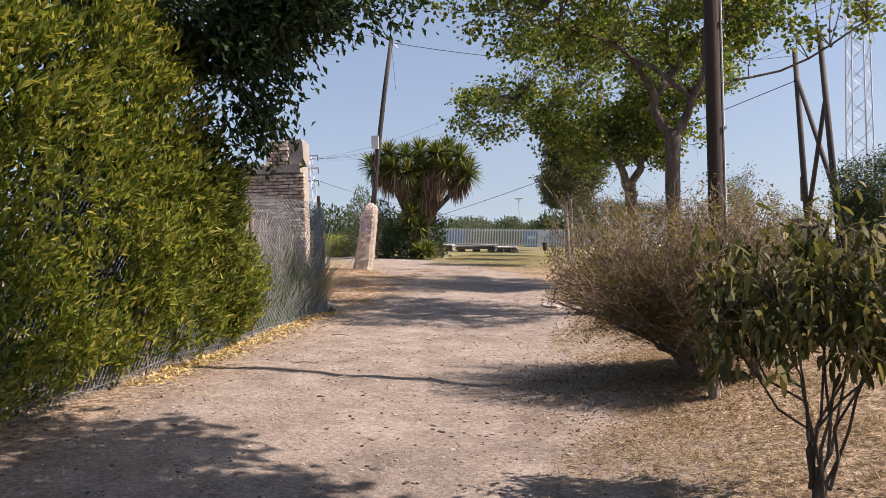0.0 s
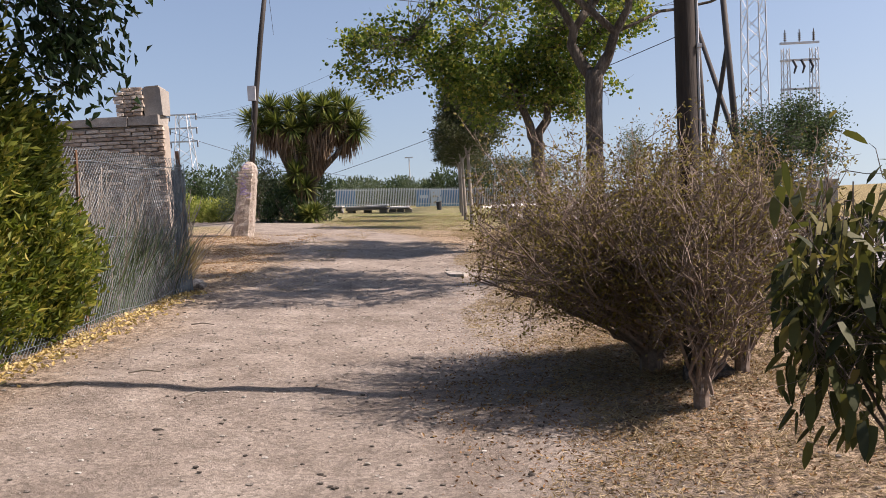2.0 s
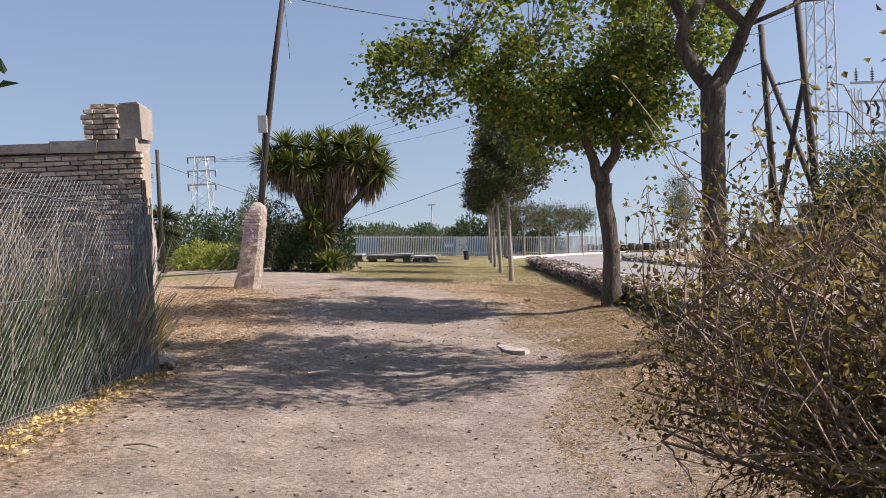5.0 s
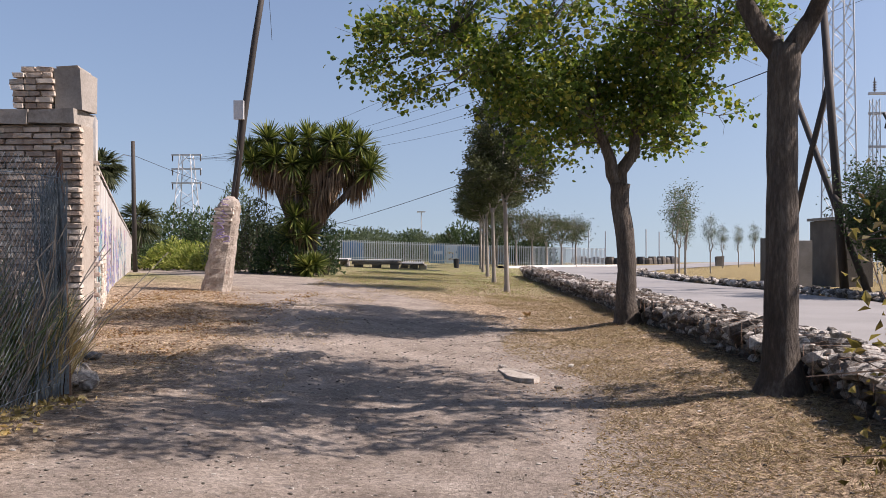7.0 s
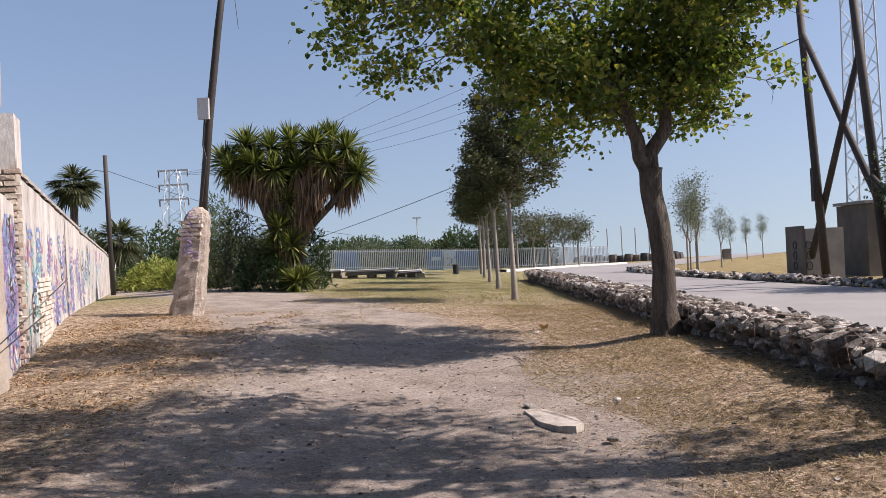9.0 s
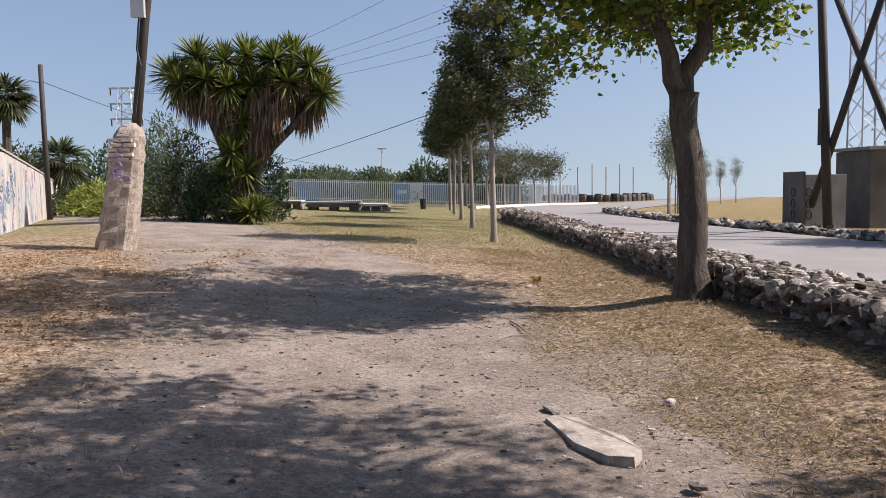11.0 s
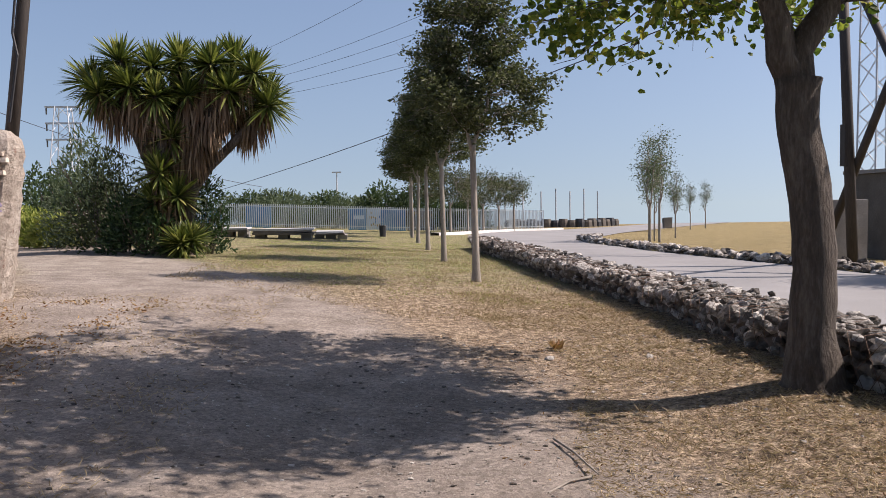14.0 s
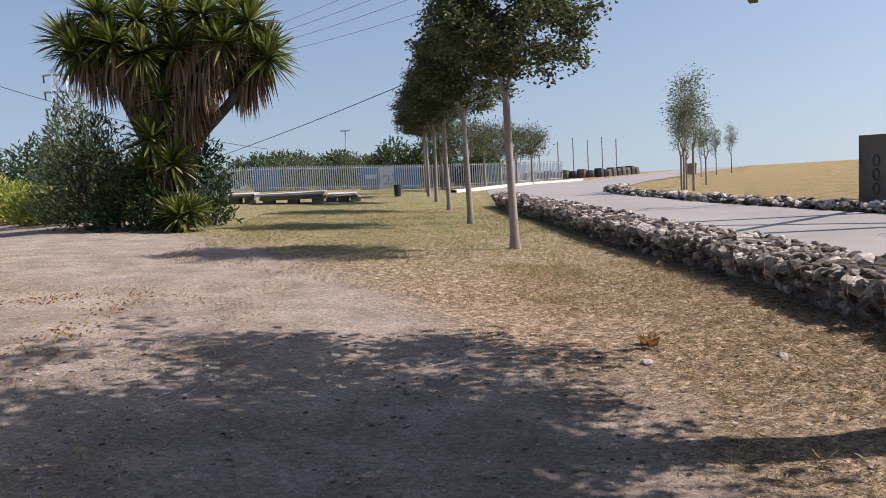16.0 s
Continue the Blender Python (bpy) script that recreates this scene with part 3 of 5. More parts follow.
BRICKS = [brick_mesh(k) for k in range(5)]
BRICK_NP = [(np.array([tuple(p.co) for p in me.vertices]), [tuple(p.vertices) for p in me.polygons]) for me in BRICKS]


def add_brick(g, p, size, k):
    v, fs = BRICK_NP[k % 5]
    by = {}
    for f in fs:
        by.setdefault(len(f), []).append(f)
    g.add(v * np.array(size) + p, [np.array(a) for a in by.values()])


def make_building():
    z0 = float(lie(-6, 20.3))
    wall = thing("wall_brick", (-4.88, 20.3, z0), "end wall of old pale brick with missing mortar", "brick wall", kind="structure")
    g = Geo().box((-7.0, 0.04, -0.3), (-0.02, 0.42, 2.95))
    part("core", g, MORTAR, wall, "recessed lime mortar")
    cope = Geo()
    x = -7.1
    while x < -0.15:
        w = min(np.random.uniform(0.7, 1.1), -0.05 - x)
        cope.box((x, -0.09, 2.96), (x + w - 0.004, 0.46, 3.14), 0.025)
        x += w
    part("coping", cope, COPING, wall, "grey weathered concrete coping")
    rest, k, made = Geo(), 0, 0
    for row in range(36):
        zc = 0.04 + row * 0.081
        x = -0.0 if row % 2 else -0.13
        if row % 2 == 0:
            piece("brick", BRICKS[k % 5], wall, Matrix.LocRotScale((-0.06, 0.02, zc), None, (0.115, 0.1, 0.062)))
        while x > -6.9:
            k += 1
            w = 0.245 + np.random.uniform(-0.012, 0.012)
            c = (x - w / 2, 0.015 + np.random.uniform(-0.025, 0.02), zc + np.random.uniform(-0.004, 0.004))
            x -= w + 0.014
            if np.random.rand() < 0.03:
                continue
            if c[0] > -2.6 and zc > 0.6 and made < 280:
                piece("brick", BRICKS[k % 5], wall, Matrix.LocRotScale(c, Euler((0, 0, np.random.uniform(-0.02, 0.02))), (w, 0.11, 0.064)))
                made += 1
            else:
                add_brick(rest, c, (w, 0.11, 0.064), k)
    tagged(part("bricks", rest, BRICK, wall), kind="stuff")
    # the broken pier over the corner
    pier = Geo().box((-0.40, 0.0, 3.13), (-0.02, 0.5, 3.70), 0.035)
    part("pier_render", pier, RENDER_G, wall, "grey cement render on the pier")
    core = Geo().box((-0.86, 0.05, 3.15), (-0.42, 0.46, 3.62), 0.02)
    part("pier_core", core, MORTAR, wall)
    for row in range(7):
        x = -0.38 + np.random.uniform(-0.03, 0.04)
        while x > -0.9 + 0.012 * row * row / 4:
            w = np.random.uniform(0.14, 0.25)
            piece("brick", BRICKS[k % 5], wall, Matrix.LocRotScale((x - w / 2, 0.03 + np.random.uniform(-0.02, 0.02), 3.2 + row * 0.083), Euler((0, np.random.uniform(-0.05, 0.05), 0)), (w - 0.012, 0.12, 0.07)))
            x -= w
            k += 1
    part("pier_cap", Geo().box((-0.33, 0.04, 3.69), (-0.04, 0.46, 3.74), 0.03), RENDER_G, wall)


make_building()


def along(s, off=0.0):
    p = WALL_A + WDIR * s + WNRM * off
    return p[0], p[1]


def slab(g, s0, s1, zb, zt0, zt1, o, thick=0.3, off=0.0, n=1, rag=0.0):
    """A length of the boundary wall with its top falling from zt0 to zt1."""
    s = np.linspace(s0, s1, n + 1)
    zt = np.linspace(zt0, zt1, n + 1) + np.random.uniform(-rag, rag, n + 1)
    v = []
    for a, z in zip(s, zt):
        f, b = along(a, off), along(a, off - thick)
        v += [(f[0], f[1], zb), (f[0], f[1], z), (b[0], b[1], z), (b[0], b[1], zb)]
    i = np.arange(n)[:, None] * 4
    q = np.concatenate([i + [0, 1, 5, 4], i + [1, 2, 6, 5], i + [2, 3, 7, 6]])
    e = n * 4
    g.add(np.array(v) - o, [q, np.array([[0, 3, 2, 1], [e, e + 1, e + 2, e + 3]])])


def make_boundary():
    wall = thing("wall_boundary", (-4.88, 20.3, 0.0), "long whitewashed wall, peeling and covered in spray paint", "wall", kind="structure")
    o = np.array(wall.location)
    total = float(np.linalg.norm(WALL_B - WALL_A))
    body = Geo()
    slab(body, 0.19, 0.32, -0.4, 3.66, 3.6, o, 0.3, n=2, rag=0.03)
    slab(body, 0.32, 2.35, -0.4, 2.35, 2.3, o, 0.3, n=8, rag=0.03)
    slab(body, 2.95, 14.0, -0.4, 2.72, 2.4, o, 0.3, n=24, rag=0.025)
    slab(body, 14.0, 30.0, -0.4, 2.36, 2.0, o, 0.3, n=20, rag=0.025)
    slab(body, 30.0, total, -0.4, 1.95, 1.62, o, 0.3, n=14, rag=0.02)
    part("rendered_face", body, RENDER_W, wall, "dirty peeling whitewash")
    pier = Geo()
    slab(pier, 2.35, 2.95, 2.75, 3.5, 3.5, o, 0.95, 0.05, n=2)
    part("pier_render", pier, RENDER_W, wall, "white rendered pier top")
    pc = Geo()
    slab(pc, 2.37, 2.93, -0.3, 2.75, 2.75, o, 0.86, 0.03)
    part("pier_core", pc, MORTAR, wall)
    turn = math.atan2(WDIR[1], WDIR[0]) - math.pi / 2
    k = 0
    for row in range(34):
        zc = 0.02 + row * 0.082
        for c in range(4):
            px, py = along(2.36, -0.06 - 0.22 * c + (0.06 if row % 2 else 0))
            piece("brick", BRICKS[k % 5], wall, Matrix.LocRotScale((px - o[0], py - o[1], zc), Euler((0, 0, turn)), (0.205, 0.09, 0.064)))
            k += 1
    top = Geo()
    for s in np.arange(3.0, total - 0.4, 0.8):
        zt = float(np.interp(s, [3, 14, 14.01, 30, 30.01, total], [2.72, 2.4, 2.36, 2.0, 1.95, 1.62]))
        slab(top, s, s + 0.785, zt + 0.015, zt + 0.075, zt + 0.065, o, 0.36, 0.03)
    part("coping", top, COPING, wall, "thin weathered coping")
    # exposed bricks low down where the render has fallen
    bare = Geo()
    for row in range(15):
        zc = 0.12 + row * 0.08
        for s in np.arange(4.6 + 0.12 * (row % 2), 6.6 - abs(row - 9) * 0.08, 0.26):
            if np.random.rand() < 0.85:
                px, py = along(s, 0.012)
                v, fs = BRICK_NP[k % 5]
                d = v * (0.05, 0.24, 0.062)
                ca, sa = math.cos(turn), math.sin(turn)
                d = np.stack([d[:, 0] * ca - d[:, 1] * sa, d[:, 0] * sa + d[:, 1] * ca, d[:, 2]], 1)
                by = {}
                for f in fs:
                    by.setdefault(len(f), []).append(f)
                bare.add(d + (px - o[0], py - o[1], zc), [np.array(a) for a in by.values()])
                k += 1
    tagged(part("bricks", bare, surface("pale_painted_brick", (0.40, 0.32, 0.25), (0.56, 0.49, 0.41), (0.68, 0.63, 0.56), 2, 18, 0.92, 0.5, 0.01, vary=0.3), wall), kind="stuff")
    # sprayed lines: loose strokes on the wall
    rng = np.random.RandomState(4)
    for mat, label, spans, count in ((PAINT_P, "violet", (0.3, 2.3), 16), (PAINT_B, "blue", (0.5, 2.3), 20), (PAINT_K, "black", (0.3, 2.3), 13), (PAINT_M, "magenta", (0.4, 2.3), 8), (PAINT_T, "turquoise", (3.1, 6.0), 12), (PAINT_B, "blue", (3.1, 9), 12), (PAINT_M, "magenta", (3.1, 8), 8), (PAINT_P, "violet", (6.5, 14), 18), (PAINT_M, "magenta", (8, 26), 12), (PAINT_B, "blue", (9, 26), 22), (PAINT_T, "turquoise", (10, 24), 12), (PAINT_K, "black", (3.2, 18), 10)):
        g = Geo()
        for _ in range(round(count * 1.5)):
            s, z = rng.uniform(*spans), rng.uniform(0.35, 1.9)
            w, h = rng.uniform(0.1, 0.3) * (1 + (spans[1] > 8)), rng.uniform(0.2, 0.6)
            ph, wig = rng.uniform(0, 6.3), rng.uniform(1, 2.6)
            tt = np.linspace(0, 1, 14)
            ss, zz = s + w * np.sin(ph + tt * 6.3 * wig) * 0.6, z + h * (tt - 0.5) + 0.12 * np.cos(ph + tt * 6.3 * wig)
            r = rng.uniform(0.01, 0.034)
            dn = np.stack([-np.gradient(zz), np.gradient(ss)], 1)
            dn /= np.linalg.norm(dn, axis=1)[:, None] + 1e-9
            vv = []
            for a, b, n2 in zip(ss, zz, dn):
                for sg in (-1, 1):
                    q = along(a + n2[0] * r * sg, 0.006)
                    vv.append((q[0], q[1], b + n2[1] * r * sg))
            i = np.arange(13)[:, None] * 2
            g.add(np.array(vv) - o, [i + [0, 1, 3, 2]])
        part("graffiti", g, mat, wall, f"{label} spray-paint scribbles")


make_boundary()


# ---- leaning pole on its masonry pillar ----
def make_leaning_pole():
    z0 = float(lie(-5.55, 29.3))
    pil = thing("masonry_pillar", (-5.6, 29.3, z0), "crumbling stone and brick pillar with a rounded top, scribbled on", "pillar")
    bm = bmesh.new()
    n = 16
    rings = []
    for k in range(22):
        h = k / 21
        z = -0.15 + 2.42 * h
        w = 0.33 - 0.09 * h
        if h > 0.93:
            w *= math.sqrt(max(0.02, 1 - ((h - 0.93) / 0.075) ** 2)) * 0.75 + 0.1
        ring = []
        for a in range(n):
            t = 2 * math.pi * (a + 0.5) / n
            c, s = math.cos(t), math.sin(t)
            q = 1 / max(abs(c), abs(s)) * 0.82 + 0.18
            p = Vector((c * q * w + 0.38 * h, s * q * w, z))
            p += p.normalized() * 0.05 * noise.noise(p * 4.0) + Vector((c, s, 0)) * 0.035 * noise.noise(p * 9.0)
            ring.append(bm.verts.new(p))
        rings.append(ring)
    for r0, r1 in zip(rings, rings[1:]):
        for a in range(n):
            bm.faces.new((r0[a], r0[(a + 1) % n], r1[(a + 1) % n], r1[a]))
    bm.faces.new(rings[-1])
    me = bpy.data.meshes.new("shaft")
    bm.to_mesh(me)
    bm.free()
    part("shaft", me, PILLAR, pil)
    for row in range(5):
        for c in range(2):
            piece("brick", BRICKS[(row + c) % 5], pil, Matrix.LocRotScale((0.13 + 0.22 * c + 0.06 * (row % 2) - 0.06 + 0.02 * row, -0.27, 1.62 + row * 0.085), Euler((0, 0.04, 0)), (0.2, 0.08, 0.066)))
    rng = np.random.RandomState(8)
    g = Geo()
    for _ in range(8):
        x, z = rng.uniform(0.08, 0.35), rng.uniform(1.1, 2.15)
        tt = np.linspace(0, 1, 9)
        px, pz = x + 0.09 * np.sin(tt * 9 + rng.uniform(0, 6)), z + 0.16 * (tt - 0.5) + 0.04 * np.cos(tt * 8)
        g.tube(np.stack([px, np.full(9, -0.322) + 0.02 * (pz - 1), pz], 1), 0.009, 4)
    part("graffiti", g, PAINT_P, pil, "violet scribble")
    pole = thing("utility_pole", (-5.27, 29.4, z0 + 2.0), "dark wooden utility pole leaning over on a masonry pillar", "utility pole")
    part("shaft", Geo().tube([(0, 0, -0.6), (0.33, 0, 2.1), (0.62, 0, 4.1), (0.93, 0, 5.95)], [0.095, 0.085, 0.08, 0.07], 10), TARWOOD, pole, smooth=True)
    bx = Geo().box((0.14, -0.19, 2.15), (0.38, -0.07, 2.6), 0.004)
    part("meter_box", bx, GREYBOX, pole, "small grey metal box")
    part("conduit", Geo().tube([(0.26, -0.1, 2.15), (0.2, -0.1, 1.6), (0.26, -0.11, 1.3), (0.12, -0.1, 0.4)], 0.018, 6), BLACKP, pole)
    part("bracket", Geo().tube([(0.9, 0, 5.8), (1.05, -0.02, 5.7), (1.12, 0, 5.6)], 0.02, 5), STEEL, pole)
    return Vector((-5.27 + 0.92, 29.4, z0 + 2.0 + 5.8))


POLE_TOP = make_leaning_pole()


def cable(name, a, b, sag, r=0.012, label="thin black overhead cable"):
    a, b = Vector(a), Vector(b)
    pts = [a.lerp(b, t) - Vector((0, 0, sag * 4 * t * (1 - t))) for t in np.linspace(0, 1, 24)]
    tagged(part(name, Geo().tube(pts, r, 5), BLACKP), label, "cable")


# ---- street pole among the bushes ----
def make_wood_pole():
    p = thing("telegraph_pole", on(2.70, 9.95), "tall dark wooden telegraph pole standing in bushes", "utility pole")
    part("shaft", Geo().tube([(0, 0, -0.3), (0, 0, 0.0), (0.0, 0.0, 4.0), (0.03, 0, 8.2)], [0.092, 0.087, 0.082, 0.073], 14), POLEWOOD, p, smooth=True)
    part("ground_wire", Geo().tube([(0.086, -0.04, 0.2), (0.084, -0.04, 3.0), (0.078, -0.04, 6.0)], 0.012, 5), STEEL, p, "grey conduit stapled up the pole")
    for z in (1.5, 2.6, 3.7, 4.8):
        part("clip", Geo().box((0.07, -0.075, z), (0.11, -0.005, z + 0.03)), STEEL, p)
    part("stone", Geo().box((-0.15, -0.3, -0.1), (0.2, -0.14, 0.06), 0.03), STONE, p)


make_wood_pole()


# ---- trees ----
def bend(a, b, n, wander, rng):
    """A wandering line from a to b."""
    t = np.linspace(0, 1, n)[:, None]
    a, b = np.asarray(a, float), np.asarray(b, float)
    off = np.cumsum(rng.normal(0, 1, (n, 3)), axis=0)
    off -= off[0] + (off[-1] - off[0]) * t
    L = np.linalg.norm(b - a)
    return a + (b - a) * t + off * wander * L / math.sqrt(n)


def tree(name, at, label, trunk, forks, blobs, leaf_mat, bark, clusters, per, leaf, spread=0.42, seed=1, group="", category="tree", gap=0.35, twig_r=0.012, hang=0.3, lump=0.9, bow=0.0):
    """trunk: points with radius; forks: limb ends; blobs: (centre, radii) that make up the crown."""
    rng = np.random.RandomState(seed)
    np.random.seed(seed)
    t = thing(name, at, label, category, group)
    tr = Geo()
    pts = np.array([p[:3] for p in trunk], float)
    m = max(8, 4 * len(pts))
    s = np.linspace(0, len(pts) - 1, m)
    line = np.stack([np.interp(s, range(len(pts)), pts[:, k]) for k in range(3)], 1)
    line[1:-1] = (line[:-2] + 2 * line[1:-1] + line[2:]) / 4
    rad = np.interp(s, range(len(pts)), [p[3] for p in trunk])
    rad *= 1 + rng.uniform(-0.05, 0.05, m)
    tr.tube(line, rad, 14)
    top, r_top = line[-1], rad[-1]
    limbs, lr = [], []
    for f in forks:
        l = bend(line[-2] if len(limbs) < 2 else limbs[len(limbs) % 2][3], f, 9, 0.10, rng)
        if bow and len(limbs) < 2:
            side = np.array([f[0] - line[-1][0], f[1] - line[-1][1], 0.0])
            l = l + np.sin(np.linspace(0, math.pi, 9))[:, None] * bow * side / np.linalg.norm(side)
        r = np.linspace(r_top * (0.74 if len(limbs) < 2 else 0.42 if len(limbs) < 5 else 0.2), 0.015, 9)
        tr.tube(l, r, 9)
        limbs.append(l)
        lr.append(r)
    part("trunk", tr, bark, t, smooth=True)
    nodes = np.concatenate([l[2:] for l in limbs]) if limbs else line[len(line) // 2:]
    vol = np.array([b[1][0] * b[1][1] * b[1][2] for b in blobs], float) ** 0.65
    centres = []
    while len(centres) < clusters:
        b = blobs[rng.choice(len(blobs), p=vol / vol.sum())]
        d = rng.normal(size=3)
        d /= np.linalg.norm(d)
        p = np.array(b[0]) + d * np.array(b[1]) * rng.uniform(0.35, 1.0) ** 0.6
        if noise.noise(Vector(p * lump) + Vector((seed, 0, 0))) > gap - 0.5 + rng.uniform(-0.3, 0.1):
            centres.append(p)
    centres = np.array(centres)
    br, lv = Geo(), Geo()
    P, D = [], []
    for c in centres:
        dist = np.linalg.norm(nodes - c, axis=1) + 0.6 * np.clip(nodes[:, 2] - c[2], 0, None)
        a = nodes[np.argmin(dist)]
        l = bend(a, c, 5, 0.12, rng)
        br.tube(l, np.linspace(twig_r, twig_r * 0.3, 5), 4, False)
        k = rng.poisson(per)
        end = c - a
        end /= np.linalg.norm(end) + 1e-9
        q = c + rng.normal(0, spread, (k, 3)) * (1, 1, 0.7) - end * rng.uniform(0, 0.35, (k, 1))
        P.append(q)
        D.append(rng.normal(size=(k, 3)) * (1, 1, 0.6) + end * 0.5 - np.array([0, 0, hang]))
        for w in range(3):
            e = c + rng.normal(0, spread, 3)
            br.tube([l[3], (l[3] + e) / 2 + rng.normal(0, 0.04, 3), e], [twig_r * 0.45, twig_r * 0.35, twig_r * 0.2], 3, False)
    P, D = np.concatenate(P), np.concatenate(D)
    size = leaf[0] * rng.uniform(0.65, 1.3, len(P))
    if leaf[1] > 0.7:
        lv.lobed(P, D, size, size * leaf[1])
    else:
        lv.leaves(P, D, size, size * leaf[1])
    tagged(part("twig_mass", br, bark, t), kind="stuff")
    tagged(part("crown", lv, leaf_mat, t), kind="stuff")
    return t


tree("plane_tree", on(3.2, 16.9), "broad-leaved street tree with a dark rough trunk",
     [(0.02, 0, -0.12, 0.36), (0.02, 0, 0.05, 0.23), (0.0, 0, 0.4, 0.165), (0.02, 0, 1.4, 0.145), (0.04, 0.05, 2.6, 0.14), (0.07, 0.05, 3.25, 0.15)],
     [(-0.9, 0.2, 5.0), (0.75, -0.4, 5.2), (0.2, 0.8, 5.6), (-2.3, -0.3, 5.6), (1.9, 0.7, 6.0), (4.2, 0.0, 5.3)],
     [((-0.4, 0.4, 6.3), (3.3, 3.2, 1.9)), ((-2.4, 0.2, 5.9), (1.9, 2.4, 1.2)), ((2.2, 0.2, 6.2), (1.7, 2.2, 1.3)), ((4.6, 0.6, 5.3), (1.1, 0.7, 0.35)), ((0.3, 1.5, 5.4), (2.1, 2.3, 0.8))],
     PLANE_L, BARK, 285, 64, (0.092, 0.85), 0.18, 3, "trees along the stone wall", gap=0.62, lump=1.9, bow=0.12)
tree("plane_tree", on(3.15, 23.7), "broad-leaved street tree with a crooked trunk and wide crown",
     [(0.06, 0, -0.12, 0.36), (0.05, 0, 0.05, 0.24), (0.02, 0, 0.4, 0.185), (0.05, 0, 1.0, 0.165), (0.02, 0.05, 1.6, 0.165), (-0.06, 0.1, 2.1, 0.165), (-0.05, 0.1, 2.45, 0.175)],
     [(-0.45, 0.3, 4.6), (0.5, -0.1, 4.7), (-1.3, 0.8, 5.4), (1.5, 0.4, 5.0), (-3.0, -0.4, 5.0), (0.6, -0.9, 5.0), (-0.5, 2.2, 4.0)],
     [((-0.8, 0.5, 5.5), (3.0, 3.3, 1.9)), ((-3.0, 0.2, 4.75), (2.2, 2.3, 0.9)), ((0.9, 0, 4.6), (1.35, 1.6, 1.3)), ((1.7, 0.8, 5.8), (1.5, 2.5, 1.0)), ((-1.2, 0, 4.15), (1.7, 1.7, 0.7)), ((0.2, 0, 4.0), (1.2, 1.4, 0.75)), ((1.1, 0, 3.75), (1.1, 1.3, 0.6)), ((-1.1, 0, 3.8), (1.2, 1.4, 0.55)), ((-1.7, -0.6, 3.6), (1.1, 0.9, 0.42)), ((-0.6, 2.4, 3.35), (1.5, 0.9, 0.4)), ((0.8, 2.2, 3.6), (1.0, 0.8, 0.4))],
     PLANE_L, BARK, 400, 64, (0.092, 0.85), 0.18, 5, "trees along the stone wall", gap=0.6, lump=1.9, bow=0.07)
# beside the start of the track; its shade falls across the gravel
tree("plane_tree", on(3.7, 4.2), "broad-leaved street tree shading the gravel track",
     [(0, 0, -0.1, 0.3), (0, 0, 0.4, 0.18), (0, 0, 2.9, 0.16)], [(-0.9, 0.2, 4.8), (0.8, -0.4, 5.0), (0.1, 0.8, 5.4)],
     [((-0.9, 1.0, 6.2), (3.0, 2.3, 1.3))], PLANE_L, BARK, 240, 45, (0.125, 0.9), 0.18, 7, "trees along the stone wall", gap=0.4)


def young_row():
    first = None
    spec = [(1.73, 33.2, 1.0), (1.67, 39.2, 0.98), (1.71, 45.4, 0.96), (1.75, 51.4, 0.95), (1.85, 57.5, 0.9), (2.1, 63.0, 0.9)]
    for k, (x, y, s) in enumerate(spec):
        if k in (0, 1, 2):
            first = tree("young_tree", on(x, y), "slim young tree with a pale stem and dark olive crown",
                         [(0, 0, -0.1, 0.1), (0, 0, 0.3, 0.075), (-0.02, 0.02, 1.4, 0.062), (-0.04, 0.02, 2.7, 0.055)],
                         [(-0.3, 0.1, 4.0), (0.35, -0.1, 4.3), (0.0, 0.2, 5.0)],
                         [((-0.15, 0.1, 4.6), (1.0, 1.4, 1.5)), ((0.45, -0.2, 3.4), (1.25, 1.45, 0.7)), ((-0.55, 0.2, 3.6), (0.9, 1.3, 0.6)), ((0.5, 0.3, 4.3), (0.75, 1.0, 0.8))], OLIVE_L, PALEBARK, 185, 95, (0.088, 0.58), 0.115, 20 + k, "row of young trees", gap=0.5, twig_r=0.008, lump=1.7)
        else:
            copy_thing(first, pose(*on(x, y), 0, 0, 75 * k))


young_row()


def far_row():
    base = tree("park_tree", on(4.6, 66.5), "small round-headed tree by the white fence", [(0, 0, -0.1, 0.09), (0, 0, 1.9, 0.06)], [(-0.4, 0, 2.9), (0.4, 0.1, 3.0)],
                [((0, 0, 3.0), (1.35, 1.35, 1.05))], OLIVE_L, PALEBARK, 60, 40, (0.12, 0.6), 0.3, 31, "trees by the far fence", gap=0.3)
    for k, (x, y, s) in enumerate(((3.4, 69, 1.05), (6.0, 69.5, 0.95), (7.3, 71.8, 1.0), (8.8, 74.6, 0.95), (10.2, 76.6, 1.0))):
        copy_thing(base, pose(*on(x, y), 0, 0, 60 * k + 30) @ Matrix.Scale(s, 4))


far_row()


NEARER = 0.87


def shrink(t, x, y, s=NEARER):
    t.matrix_basis = pose(*on(x, y)) @ Matrix.Scale(s, 4)
    return t


